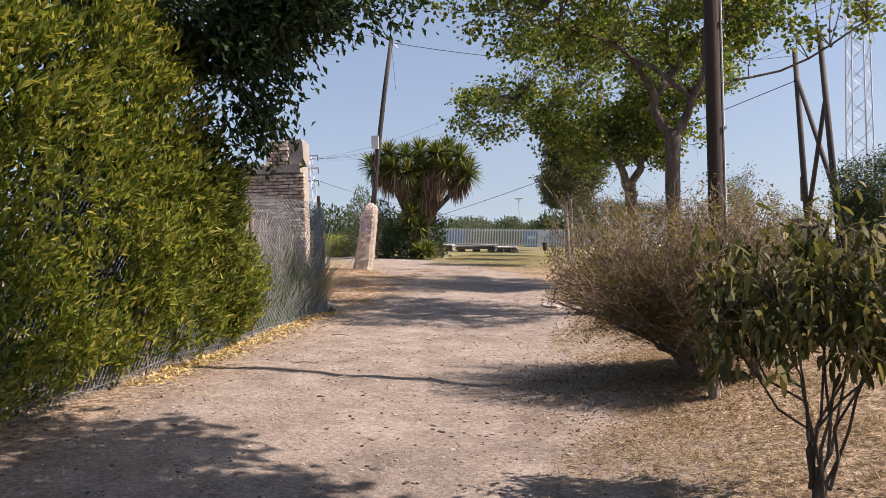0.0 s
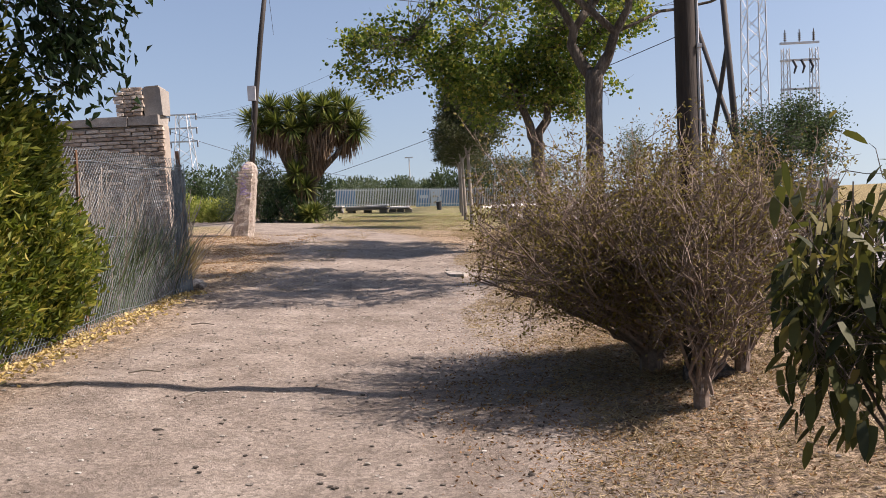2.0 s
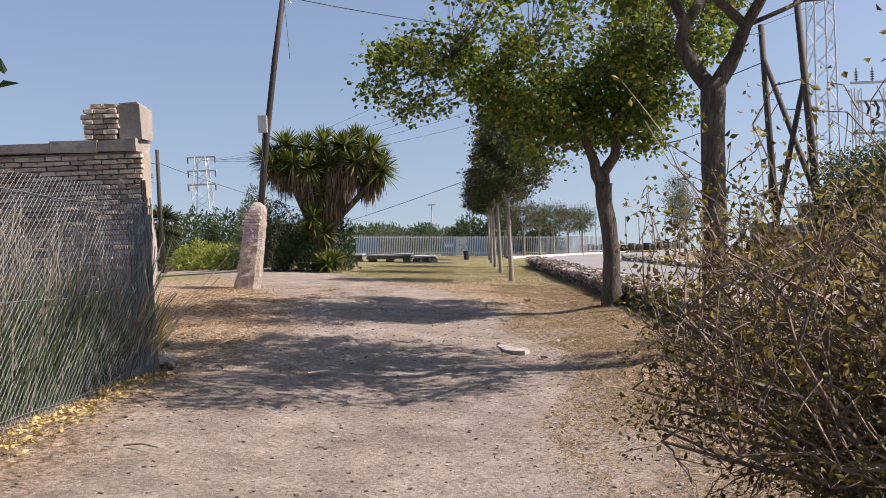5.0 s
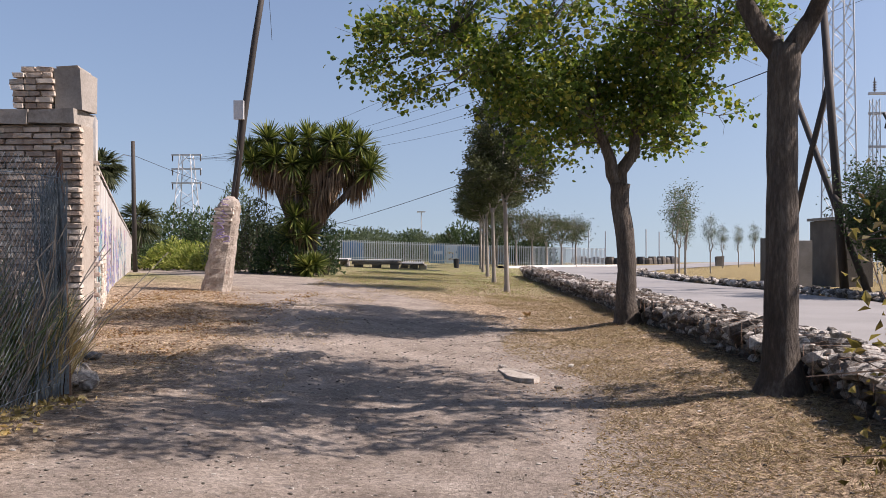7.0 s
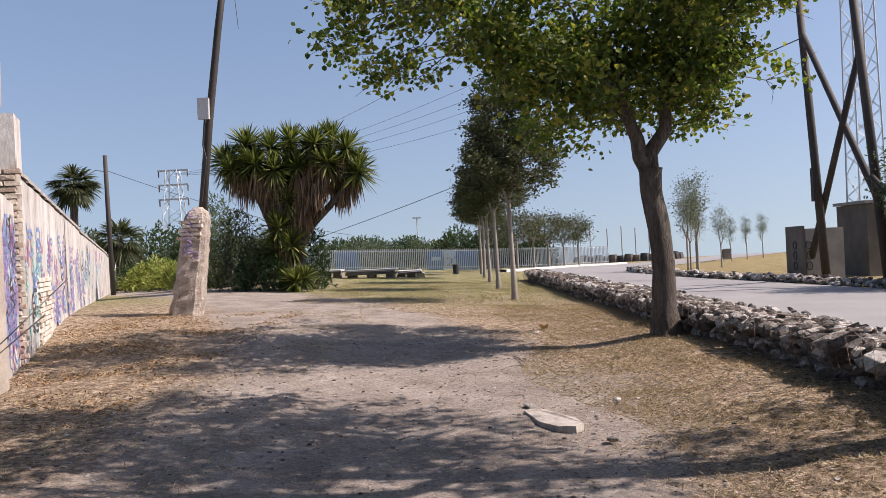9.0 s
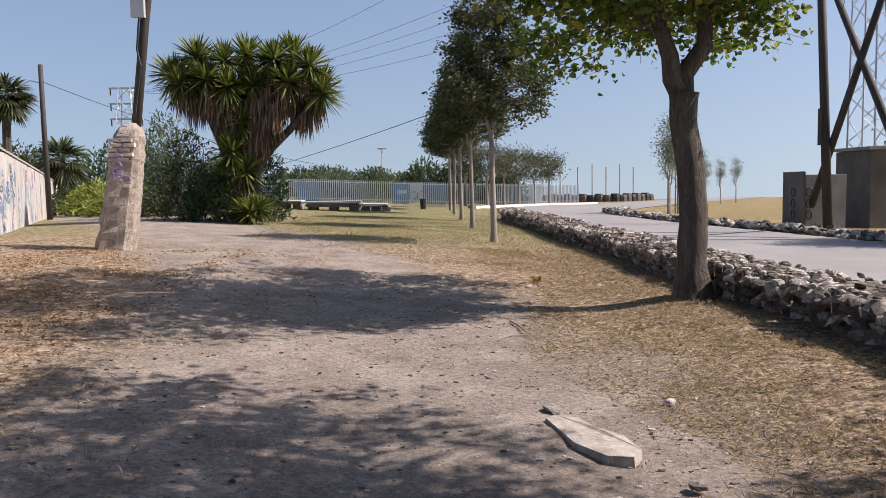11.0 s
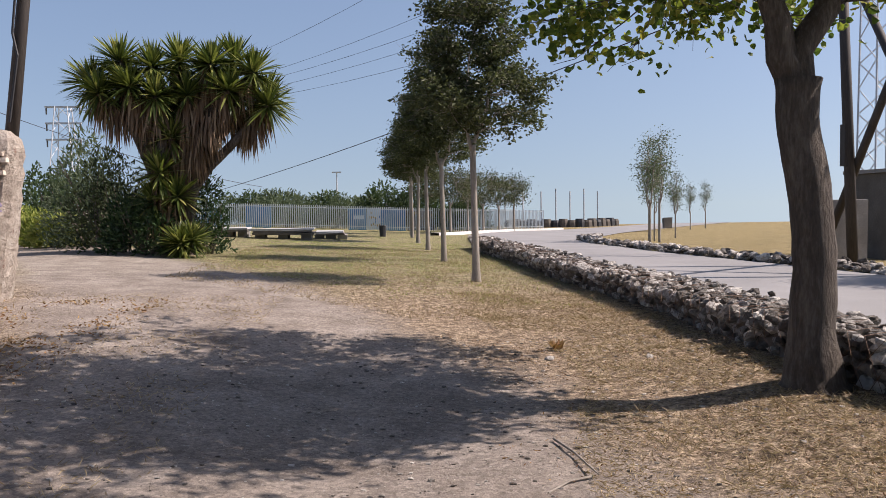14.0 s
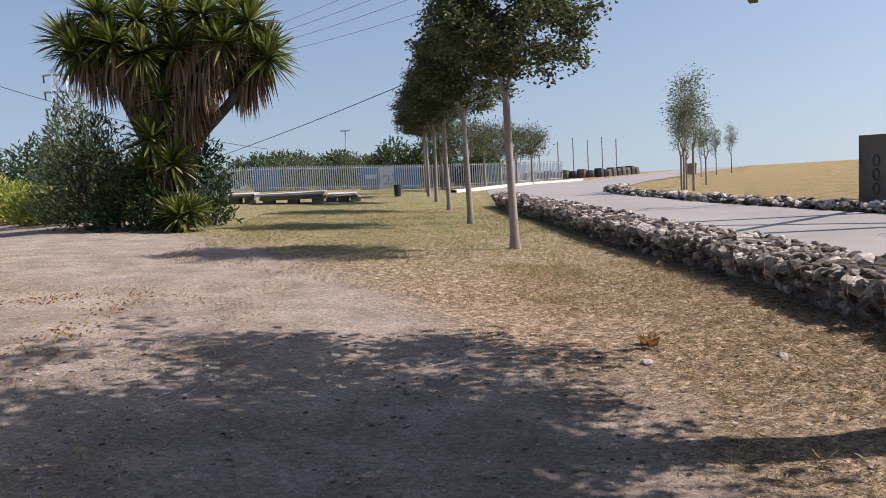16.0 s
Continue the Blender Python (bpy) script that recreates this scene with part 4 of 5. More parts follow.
def slender_group():
    base = tree("sapling", on(11.5, 51.5), "slender sapling with sparse grey-green leaves", [(0, 0, -0.1, 0.05), (0, 0, 1.6, 0.04)], [(0, 0.1, 3.6), (0.15, -0.1, 3.0)],
                [((0, 0, 3.1), (0.55, 0.55, 1.25))], YOUNG_L, PALEBARK, 55, 20, (0.085, 0.5), 0.17, 41, "saplings across the road", gap=0.3, twig_r=0.007)
    for k, (x, y, s) in enumerate(((12.5, 54.5, 1.0), (13.1, 55.5, 0.92), (12.3, 52.6, 1.2), (16.2, 61.0, 0.9), (21.5, 75, 0.85), (23.6, 77.5, 0.85), (25.8, 80, 0.9))):
        copy_thing(base, pose(*on(x, y), 0, 0, 50 * k + 20) @ Matrix.Scale(s, 4))
    shrink(base, 11.5, 51.5, 1.12)


slender_group()
shrink(tree("broadleaf_tree", on(12.95, 31.92), "dense low tree with slanting stems beside the road", [(0, 0, -0.1, 0.11), (-0.15, 0, 0.5, 0.09), (-0.3, 0, 1.0, 0.085)],
     [(-1.2, 0, 2.2), (-0.2, 0.3, 2.8), (0.6, 0, 2.4)], [((-0.4, 0, 2.5), (1.85, 1.6, 1.7)), ((0.5, 0, 3.5), (0.95, 0.95, 1.0)), ((-1.3, 0, 2.2), (1.0, 1.0, 1.0))], FAR_L, BARK, 170, 70, (0.1, 0.6), 0.22, 51, gap=0.4), 12.95, 31.92, 1.0)


# ---- wire fence with the hedge behind it ----
FENCE_X = -3.5


def make_wire_fence():
    f = thing("wire_fence", on(FENCE_X, 10), "sagging chain-link fence on rusty iron posts, overgrown", "fence")
    ox, oy, oz = f.location
    y0, y1, h = 2.0, 16.8, 2.15
    net = Geo()
    n = int((y1 - y0) / 0.075)
    for k in range(-28, n + 1):
        for s in (-1, 1):
            a = y0 + k * 0.075 if s > 0 else y0 + (k + 28) * 0.075
            ts = np.linspace(0, 1, 9)
            ys, zs = a + s * ts * h, ts * h
            keep = (ys >= y0) & (ys <= y1)
            if keep.sum() < 2:
                continue
            ys, zs = ys[keep], zs[keep]
            xs = 0.05 * np.sin(ys * 1.3) * np.sin(zs * 1.5) + 0.002 * s
            net.tube(np.stack([xs, ys - oy, zs], 1), 0.0023, 3, False)
    part("wire_mesh", net, WIRE, f, "dull grey chain-link mesh")
    # the loose end of the net, bunched in folds against the end post
    folds = Geo()
    for k in range(150):
        y = y1 - abs(np.random.normal(0, 0.28)) - 0.02
        top = 2.1 - 0.25 * np.random.rand() - 0.2 * (y1 - y)
        zs = np.linspace(0.02, top, 9)
        xs = 0.07 * np.sin(y * 34 + 0.4) + 0.02 * np.sin(zs * 5 + k)
        folds.tube(np.stack([xs, y - oy + 0.03 * np.sin(zs * 2.2 + k), zs], 1), 0.0032, 3, False)
    part("bunched_mesh", folds, WIRE, f, "bunched loose end of the grey mesh")
    for y, lean in ((3.2, 0.02), (6.4, -0.03), (9.6, 0.0), (12.9, 0.03)):
        part("post", Geo().tube([(-0.03, y - oy, -0.2), (-0.03 + lean, y - oy, 2.12)], 0.024, 6), RUST, f, "thin rusty post")
    part("end_post", Geo().tube([(0.03, y1 - oy, -0.2), (0.0, y1 - oy - 0.02, 1.1), (-0.06, y1 - oy + 0.03, 2.28)], [0.04, 0.036, 0.032], 8), RUST, f, "dark weathered end post")
    for z in (0.1, 1.05, 1.98):
        part("strand", Geo().tube([(0.01, y - oy, z + 0.03 * math.sin(y * 2)) for y in np.arange(y0, y1 + 0.1, 0.7)], 0.004, 4), WIRE, f)


make_wire_fence()


def hedge_height(y):
    return float(np.interp(y, [0, 4, 7.5, 9.4, 10.6, 11.6, 12.6], [5.6, 5.6, 5.4, 4.3, 3.2, 2.4, 1.7]))


def make_hedge():
    np.random.seed(11)
    t = thing("hedge", on(-4.6, 8), "tall unclipped cypress hedge, yellow-green, pushing through the fence", "hedge")
    o = np.array(t.location)
    stems, rng = Geo(), np.random.RandomState(11)
    for y in np.arange(1.5, 12.5, 0.75):
        h = hedge_height(y) * 0.9
        x = -4.7 + rng.uniform(-0.3, 0.3)
        stems.tube(bend((x, y, -0.1), (x + rng.uniform(-0.3, 0.4), y + rng.uniform(-0.3, 0.3), h), 6, 0.05, rng) - o, np.linspace(0.07, 0.02, 6), 6, False)
    tagged(part("stem_mass", stems, BARK, t), kind="stuff")
    tips, dirs = [], []
    tries = 0
    while len(tips) < 3000 and tries < 60000:
        tries += 1
        y = rng.uniform(0.5, 12.65)
        h = hedge_height(y)
        z = rng.uniform(0.18, h)
        bulge = 0.34 * noise.noise(Vector((y * 0.9, z * 0.9, 0))) + 0.26 * noise.noise(Vector((y * 2.4, z * 2.4, 5)))
        front = -3.42 + 0.4 * math.sin(min(1, z / h) * 2.6) + bulge - 0.28 * smoothstep(11.2, 12.6, y)
        back = -5.8
        r = rng.rand()
        x = front - abs(rng.normal(0, 0.17)) if r < 0.72 else rng.uniform(back, front)
        if r > 0.72 and z < h - 0.5 and y < 11.8:
            continue
        tips.append((x, y, z))
        dirs.append((0.75, rng.normal(0, 0.35) - (0.25 if y < 10 else 0), rng.uniform(-0.15, 0.9)))
    tips, dirs = np.array(tips), np.array(dirs)
    P, D = [], []
    for p, d in zip(tips, dirs):
        d = d / np.linalg.norm(d)
        k = 30
        s = rng.uniform(-0.32, 0.1, k)[:, None]
        P.append(p + d * s + rng.normal(0, 0.055, (k, 3)))
        D.append(d + rng.normal(0, 0.5, (k, 3)) + (0, 0, 0.35))
    P, D = np.concatenate(P), np.concatenate(D)
    g = Geo()
    size = rng.uniform(0.06, 0.14, len(P))
    g.leaves(P - o, D, size, size * 0.36)
    tagged(part("foliage", g, HEDGE_L, t), kind="stuff")
    # darker inner leaves close the hedge; its inner shade is put in their colour
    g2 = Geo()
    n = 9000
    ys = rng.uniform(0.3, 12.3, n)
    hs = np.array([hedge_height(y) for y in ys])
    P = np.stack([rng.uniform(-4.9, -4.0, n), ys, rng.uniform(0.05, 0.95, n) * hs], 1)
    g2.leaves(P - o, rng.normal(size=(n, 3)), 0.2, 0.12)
    tagged(part("inner_foliage", g2, DARK_L, t, "dark inner leaves, the hedge's inner shade put into their colour"), kind="stuff")


make_hedge()
tree("mulberry_tree", on(-4.95, 10.6), "tree with dark glossy leaves hanging over the fence",
     [(0, 0, -0.1, 0.2), (0.05, 0, 1.5, 0.16), (0.2, 0, 2.9, 0.15)], [(1.6, 0.6, 4.2), (0.6, 1.2, 5.2), (2.6, 0.2, 4.6), (0.2, -1.4, 5.4), (1.8, -1.2, 5.2)],
     [((1.6, 0.4, 5.0), (2.3, 1.8, 1.6)), ((1.9, 0.6, 4.1), (1.0, 1.0, 0.5)), ((3.5, 0.3, 4.75), (1.2, 1.0, 0.75)), ((2.55, 0.4, 3.2), (0.28, 0.3, 0.5)), ((2.45, 0.4, 2.75), (0.2, 0.25, 0.25))], DARK_L, BARK, 250, 105, (0.125, 0.46), 0.21, 61, gap=0.36, hang=0.9)


def make_weeds():
    rng = np.random.RandomState(13)
    np.random.seed(13)
    for (cx, cy, n, h, sp, mat, label) in ((-4.0, 13.6, 700, 1.85, 0.6, WEED_L, "tall green reeds behind the wire"), (-3.95, 15.0, 650, 1.75, 0.55, WEED_L, "tall green reeds behind the wire"), (-3.85, 16.2, 420, 1.5, 0.3, WEED_L, "tall green reeds behind the wire"), (-3.7, 16.75, 1300, 1.2, 0.16, DEADGRASS, "tuft of dead straw by the fence post")):
        t = thing("reed_clump" if mat is WEED_L else "straw_tuft", on(cx, cy), label, "weeds")
        g = Geo()
        k = n
        base = np.stack([np.clip(rng.normal(0, sp * 0.45, k), -0.8, 0.3), rng.normal(0, sp, k), np.zeros(k)], 1)
        d = np.stack([rng.normal(0.05, 0.25, k), rng.normal(0, 0.3, k), np.ones(k)], 1)
        g.blades(base, d, rng.uniform(0.4, 1.1, k) * h, rng.uniform(0.007, 0.015, k), 0.2)
        tagged(part("foliage", g, mat, t), kind="stuff")
        if mat is WEED_L:
            g = Geo()
            for _ in range(150):
                b = (np.clip(rng.normal(0, 0.3), -0.7, 0.25), rng.normal(0, sp), 0)
                g.tube(bend(b, (b[0] + rng.normal(0, 0.3), b[1] + rng.normal(0, 0.6), h * rng.uniform(0.5, 1.1)), 6, 0.08, rng), 0.006, 4, False)
            tagged(part("stem", g, PALEBARK, t), kind="stuff")


make_weeds()


# ---- bushes by the track ----
def bush(at, label, seed, stems, reach, leaf_mat, leaves, leaf, radius, top, bottom, bare=0.5, twig=0.007, base_r=0.03, lean=(0, 0), low=2, vase=1.3, wood_mat=None):
    """A many-stemmed bush: stems fork twice; leaves sit on the outer twigs."""
    rng = np.random.RandomState(seed)
    np.random.seed(seed)
    t = thing("bush", at, label, "bush", "bushes by the track")
    wood, lv = Geo(), Geo()
    wood.tube([(0, 0, -0.1), (0, 0, 0.06), (lean[0] * 0.1, lean[1] * 0.1, 0.22)], [base_r * 2.2, base_r * 2.0, base_r * 1.7], 9)
    P, D = [], []
    for _ in range(stems):
        a = rng.uniform(0, 2 * math.pi)
        r = radius * math.sqrt(rng.rand())
        zt = bottom + (top - bottom) * rng.uniform(0.3, 1.0) * math.sqrt(max(0.05, 1 - (r / radius) ** 2 * 0.55))
        end = np.array([math.cos(a) * r + lean[0], math.sin(a) * r + lean[1], zt])
        l = bend((rng.normal(0, 0.03), rng.normal(0, 0.03), 0.1), end, 7, 0.09, rng)
        tt = np.linspace(0, 1, 7)
        l[:, :2] += (tt ** vase - tt)[:, None] * end[:2]
        wood.tube(l, np.linspace(base_r * 0.55, twig * 0.7, 7), 5, False)
        for _ in range(reach):
            s = rng.randint(low, 7)
            st = l[s]
            e = st + (np.clip(rng.normal(0, 0.24, 3), -0.36, 0.36) + (end - l[0]) * 0.14) * (1, 1, 0.8) + (0, 0, 0.05)
            away = math.hypot(e[0] - lean[0], e[1] - lean[1])
            if away > radius * 0.92:
                e[:2] = np.array(lean) + (e[:2] - lean) * radius * 0.92 / away
            if e[2] < bottom:
                e[2] = bottom + rng.uniform(0, 0.15)
            w = bend(st, e, 5, 0.16, rng)
            wood.tube(w, np.linspace(twig * 0.7, twig * 0.25, 5), 3, False)
            for _ in range(2):
                q = w[rng.randint(2, 5)]
                e2 = q + rng.normal(0, 0.1, 3)
                wood.tube([q, (q + e2) / 2 + rng.normal(0, 0.015, 3), e2], [twig * 0.4, twig * 0.3, twig * 0.18], 3, False)
                k = rng.poisson(leaves)
                P.append(e2 + rng.normal(0, 0.045, (k, 3)))
                D.append(rng.normal(0, 0.8, (k, 3)) + (e2 - q) * 3 - (0, 0, bare))
    P, D = np.concatenate(P), np.concatenate(D)
    keep = (np.hypot(P[:, 0] - lean[0], P[:, 1] - lean[1]) < radius * 1.03) & (P[:, 2] > bottom - 0.2)
    P, D = P[keep], D[keep]
    size = leaf[0] * rng.uniform(0.6, 1.3, len(P))
    if leaf[1] < 0.4:
        lv.blades(P, D, size, size * leaf[1], 0.25)
    else:
        lv.leaves(P, D, size, size * leaf[1])
    tagged(part("stem_mass", wood, wood_mat or TWIG, t, "thin brown twigs"), kind="stuff")
    tagged(part("foliage", lv, leaf_mat, t), kind="stuff")
    return t


bush(on(2.46, 9.0), "bare-stemmed bush with small browning leaves", 71, 42, 8, BUSH_L, 6.5, (0.03, 0.55), 0.6, 1.6, 0.55, 0.0, base_r=0.028, vase=1.6, lean=(0.12, 0.1))
bush(on(2.42, 10.25), "wide rounded bush, half bare, with browning leaves", 72, 215, 13, BUSH_L, 8.5, (0.031, 0.55), 1.5, 1.8, 0.58, 0.0, base_r=0.05, lean=(-0.05, 0.0), vase=1.5)
bush(on(3.1, 10.9), "rounded bush with browning leaves and dry twigs", 73, 60, 11, BUSH_L, 9.5, (0.037, 0.55), 0.6, 1.75, 0.45, 0.0, base_r=0.04)
bush(on(3.0, 9.7), "rounded bush with browning leaves on pale twigs", 75, 42, 9, BUSH_L, 8.0, (0.031, 0.55), 0.8, 1.7, 0.62, 0.0, base_r=0.03)
bush(on(2.46, 5.85), "small vase-shaped bush with long drooping olive leaves", 74, 12, 24, SHRUB_L, 6.5, (0.085, 0.36), 0.72, 1.4, 0.9, 1.3, twig=0.006, base_r=0.021, lean=(0.07, 0.0), low=5, vase=1.8, wood_mat=BARK)


# ---- yucca clump and shrubs round it ----
def make_yucca(at, heads, label):
    """heads: place, leaf length, and how far the dead skirt hangs down under it."""
    rng = np.random.RandomState(81)
    np.random.seed(81)
    t = thing("yucca", at, label, "yucca")
    for (x, y, z, r, fall) in heads:
        if z > 1.2:
            l = bend((x * 0.1, y * 0.2, -0.1), (x, y, z), 9, 0.05, rng)
            tt = np.linspace(0, 1, 9)
            l[:, 0] += (tt ** 2.6 - tt) * x * 0.9
            part("trunk", Geo().tube(l, np.linspace(0.17, 0.1, 9), 9), BARK, t)
        else:
            l = np.array([(x, y, -0.1), (x, y, z * 0.5), (x, y, z)])
        crown = Geo()
        n = 170
        d = unit(n)
        d[:, 2] = d[:, 2] * 0.85 + 0.22
        d /= np.linalg.norm(d, axis=1)[:, None]
        crown.blades(np.array([x, y, z]) + d * 0.06, d, rng.uniform(0.85, 1.1, n) * r, 0.062, 0.12)
        n = 45
        d = np.stack([rng.normal(0, 0.3, n), rng.normal(0, 0.3, n), np.ones(n)], 1)
        crown.blades(np.repeat(np.array([[x, y, z + 0.05]]), n, 0), d, rng.uniform(0.5, 0.75, n) * r, 0.05, 0.0)
        part("leaf_head", crown, YUCCA_L, t)
        if fall:
            skirt = Geo()
            n = int(260 * fall)
            s0 = rng.uniform(0, 1, n)
            a = rng.uniform(0, 6.3, n)
            zs = z - 0.1 - s0 * fall
            cx, cy = np.interp(zs, l[:, 2], l[:, 0]), np.interp(zs, l[:, 2], l[:, 1])
            p = np.stack([cx + np.cos(a) * 0.16, cy + np.sin(a) * 0.16, zs], 1)
            spread = 0.26 * (1 - s0 * 0.5)
            d = np.stack([np.cos(a) * spread, np.sin(a) * spread, np.full(n, -1.0)], 1) + rng.normal(0, 0.07, (n, 3))
            skirt.blades(p, d, rng.uniform(0.55, 1.05, n) * 0.8, 0.045, 0.25)
            tagged(part("dead_skirt", skirt, SKIRT_L, t, "hanging brown dead leaves"), kind="stuff")
    return t


make_yucca(on(-5.3, 40.0), [(-2.1, 0.1, 4.5, 0.85, 0.4), (-1.75, -0.5, 4.15, 0.78, 0.5), (-1.3, -0.2, 5.0, 0.88, 0.9), (-0.95, -0.6, 4.3, 0.78, 1.5), (-1.5, 0.7, 4.65, 0.85, 0.6), (-0.45, -0.3, 4.85, 0.8, 0.8), (-0.3, -0.7, 4.05, 0.8, 0.3), (0.1, 0.3, 5.1, 0.82, 1.2),
                            (0.75, 0.4, 4.75, 0.8, 1.5), (1.05, -0.4, 4.9, 0.88, 1.9), (1.55, 0.2, 5.1, 0.85, 1.3), (2.1, -0.3, 4.7, 0.86, 1.0), (1.5, -0.6, 4.2, 0.78, 1.5), (2.45, -0.3, 3.85, 0.84, 0.5), (2.35, 0.4, 4.2, 0.82, 0.6), (0.45, -0.5, 4.1, 0.7, 1.7),
                            (0.0, -0.5, 3.0, 0.8, 0.4), (-0.25, -0.7, 2.1, 0.8, 0.4), (0.15, -0.6, 1.5, 0.75, 0.3), (-0.45, -0.6, 1.35, 0.7, 0.2)],
           "huge many-headed yucca with hanging dead leaves")
make_yucca(on(-4.95, 38.7), [(0.0, 0.0, 0.32, 0.68, 0), (0.25, 0.15, 0.42, 0.6, 0)], "low bright green yucca rosette on the bank")


def shrub(name, at, radii, mat, n, leaf, label, seed, cat="shrub", group=""):
    """A mass of leaves on fanned stems, uneven in outline."""
    rng = np.random.RandomState(seed)
    np.random.seed(seed)
    t = thing(name, at, label, cat, group)
    rx, ry, rz = radii
    st = Geo()
    for _ in range(14):
        a = rng.uniform(0, 6.3)
        st.tube(bend((rng.normal(0, rx * 0.15), rng.normal(0, ry * 0.15), -0.1), (math.cos(a) * rx * 0.7, math.sin(a) * ry * 0.7, rz * rng.uniform(0.7, 1.4)), 5, 0.08, rng), np.linspace(0.03, 0.008, 5) * max(1, rz * 0.8), 5, False)
    tagged(part("stem_mass", st, BARK, t), kind="stuff")
    P = []
    while sum(len(p) for p in P) < n:
        d = unit(400)
        d[:, 2] = np.abs(d[:, 2])
        r = rng.uniform(0.3, 1.0, (400, 1)) ** 0.5
        p = d * r * radii
        s = np.array([noise.noise(Vector(q) * (1.6 / max(0.5, rz ** 0.5)) + Vector((seed, 0, 0))) for q in p * 1.0])
        p = p * (1 + 0.35 * s[:, None])
        p[:, 2] = p[:, 2] * 1.75 + 0.06
        P.append(p[s > -0.28])
    P = np.concatenate(P)[:n]
    D = P * (1, 1, 0.4) / np.array(radii) + rng.normal(0, 0.8, (len(P), 3)) + (0, 0, 0.3)
    g = Geo()
    size = leaf[0] * rng.uniform(0.6, 1.4, len(P))
    g.leaves(P, D, size, size * leaf[1])
    tagged(part("foliage", g, mat, t), kind="stuff")
    return t


# radii: half widths and half height
shrub("shrub", on(-7.1, 40.5), (1.2, 1.1, 1.55), OLIVE_L, 3000, (0.13, 0.35), "loose olive shrub with bare stems under the yucca", 90)
shrub("shrub", on(-6.0, 39.5), (1.2, 0.9, 0.95), DARK_L, 2600, (0.16, 0.35), "dark dense shrub under the yucca", 91)
shrub("shrub", on(-4.75, 40.7), (0.75, 0.8, 1.1), DARK_L, 1800, (0.15, 0.35), "dark dense shrub under the yucca", 92)
shrub("shrub", on(-8.6, 44.0), (1.5, 1.5, 1.9), YOUNG_L, 3600, (0.17, 0.3), "tall grey-green shrub behind the yucca", 93)
shrub("shrub", on(-5.6, 75.0), (1.7, 1.3, 1.3), YOUNG_L, 3000, (0.16, 0.3), "grey-green shrub behind the yucca", 94)
shrub("shrub", on(-2.5, 75.5), (1.8, 1.2, 1.25), YOUNG_L, 2600, (0.2, 0.3), "grey-green shrub behind the blue hoarding", 95)
for k, (x, y, r, h) in enumerate(((-11.6, 48, 1.5, 0.62), (-13.6, 50.5, 1.6, 0.72), (-10.2, 45.5, 1.2, 0.5), (-15.2, 53, 1.6, 0.7))):
    shrub("flowering_shrub", on(x, y), (r, r * 0.8, h), LIME_L if k != 3 else FAR_L, 2400, (0.2, 0.4), "low yellow-green shrub at the end of the track", 100 + k, group="shrubs at the end of the track")
for k, (x, y, r, h, m) in enumerate(((-16.5, 66, 2.6, 2.1, FAR_L), (-21, 72, 2.8, 2.4, FAR_L), (-25, 66, 3, 2.3, OLIVE_L), (-13, 74, 2.4, 1.7, FAR_L), (-29, 78, 3.2, 2.5, OLIVE_L), (-7, 84, 2.4, 1.5, YOUNG_L), (-3.8, 90, 2.6, 1.5, FAR_L), (1.0, 84, 2.6, 1.9, FAR_L), (4.0, 83, 2.4, 2.0, FAR_L), (-11, 95, 3.0, 1.6, FAR_L), (-0.8, 98, 2.4, 1.4, YOUNG_L), (7.2, 80.5, 1.8, 1.4, FAR_L), (-18, 90, 3.2, 2.0, FAR_L), (-34, 92, 4, 2.6, FAR_L))):
    shrub("background_tree", on(x, y), (r, r, h), m, 2600, (0.3, 0.45), "dark leafy tree behind the railing fence", 120 + k, "tree", "trees behind the fence")


def make_palm(at, height, r, seed):
    rng = np.random.RandomState(seed)
    np.random.seed(seed)
    t = thing("fan_palm", at, "fan palm rising behind the boundary wall", "palm")
    part("trunk", Geo().tube([(0, 0, -0.1), (0.05, 0, height * 0.5), (0.1, 0, height)], [0.2, 0.17, 0.16], 9), BARK, t)
    for _ in range(44):
        d = unit(1)[0]
        d[2] = d[2] * 0.75 + 0.22
        d /= np.linalg.norm(d)
        stalk = np.array([0.1, 0, height]) + d * r * 0.4
        g = Geo()
        g.tube([(0.1, 0, height), stalk], 0.015, 4)
        s = np.cross(d, (0, 0, 1.0))
        s /= np.linalg.norm(s) + 1e-9
        a = np.linspace(-1.3, 1.3, 15)
        dirs = np.cos(a)[:, None] * d + np.sin(a)[:, None] * s
        g.blades(np.repeat(stalk[None], 15, 0), dirs, r * 0.7, 0.085, 0.35)
        part("frond", g, OLIVE_L, t)


make_palm(on(-16.2, 47.8), 4.9, 1.15, 7)
make_palm(on(-17.5, 56.0), 2.7, 1.5, 9)


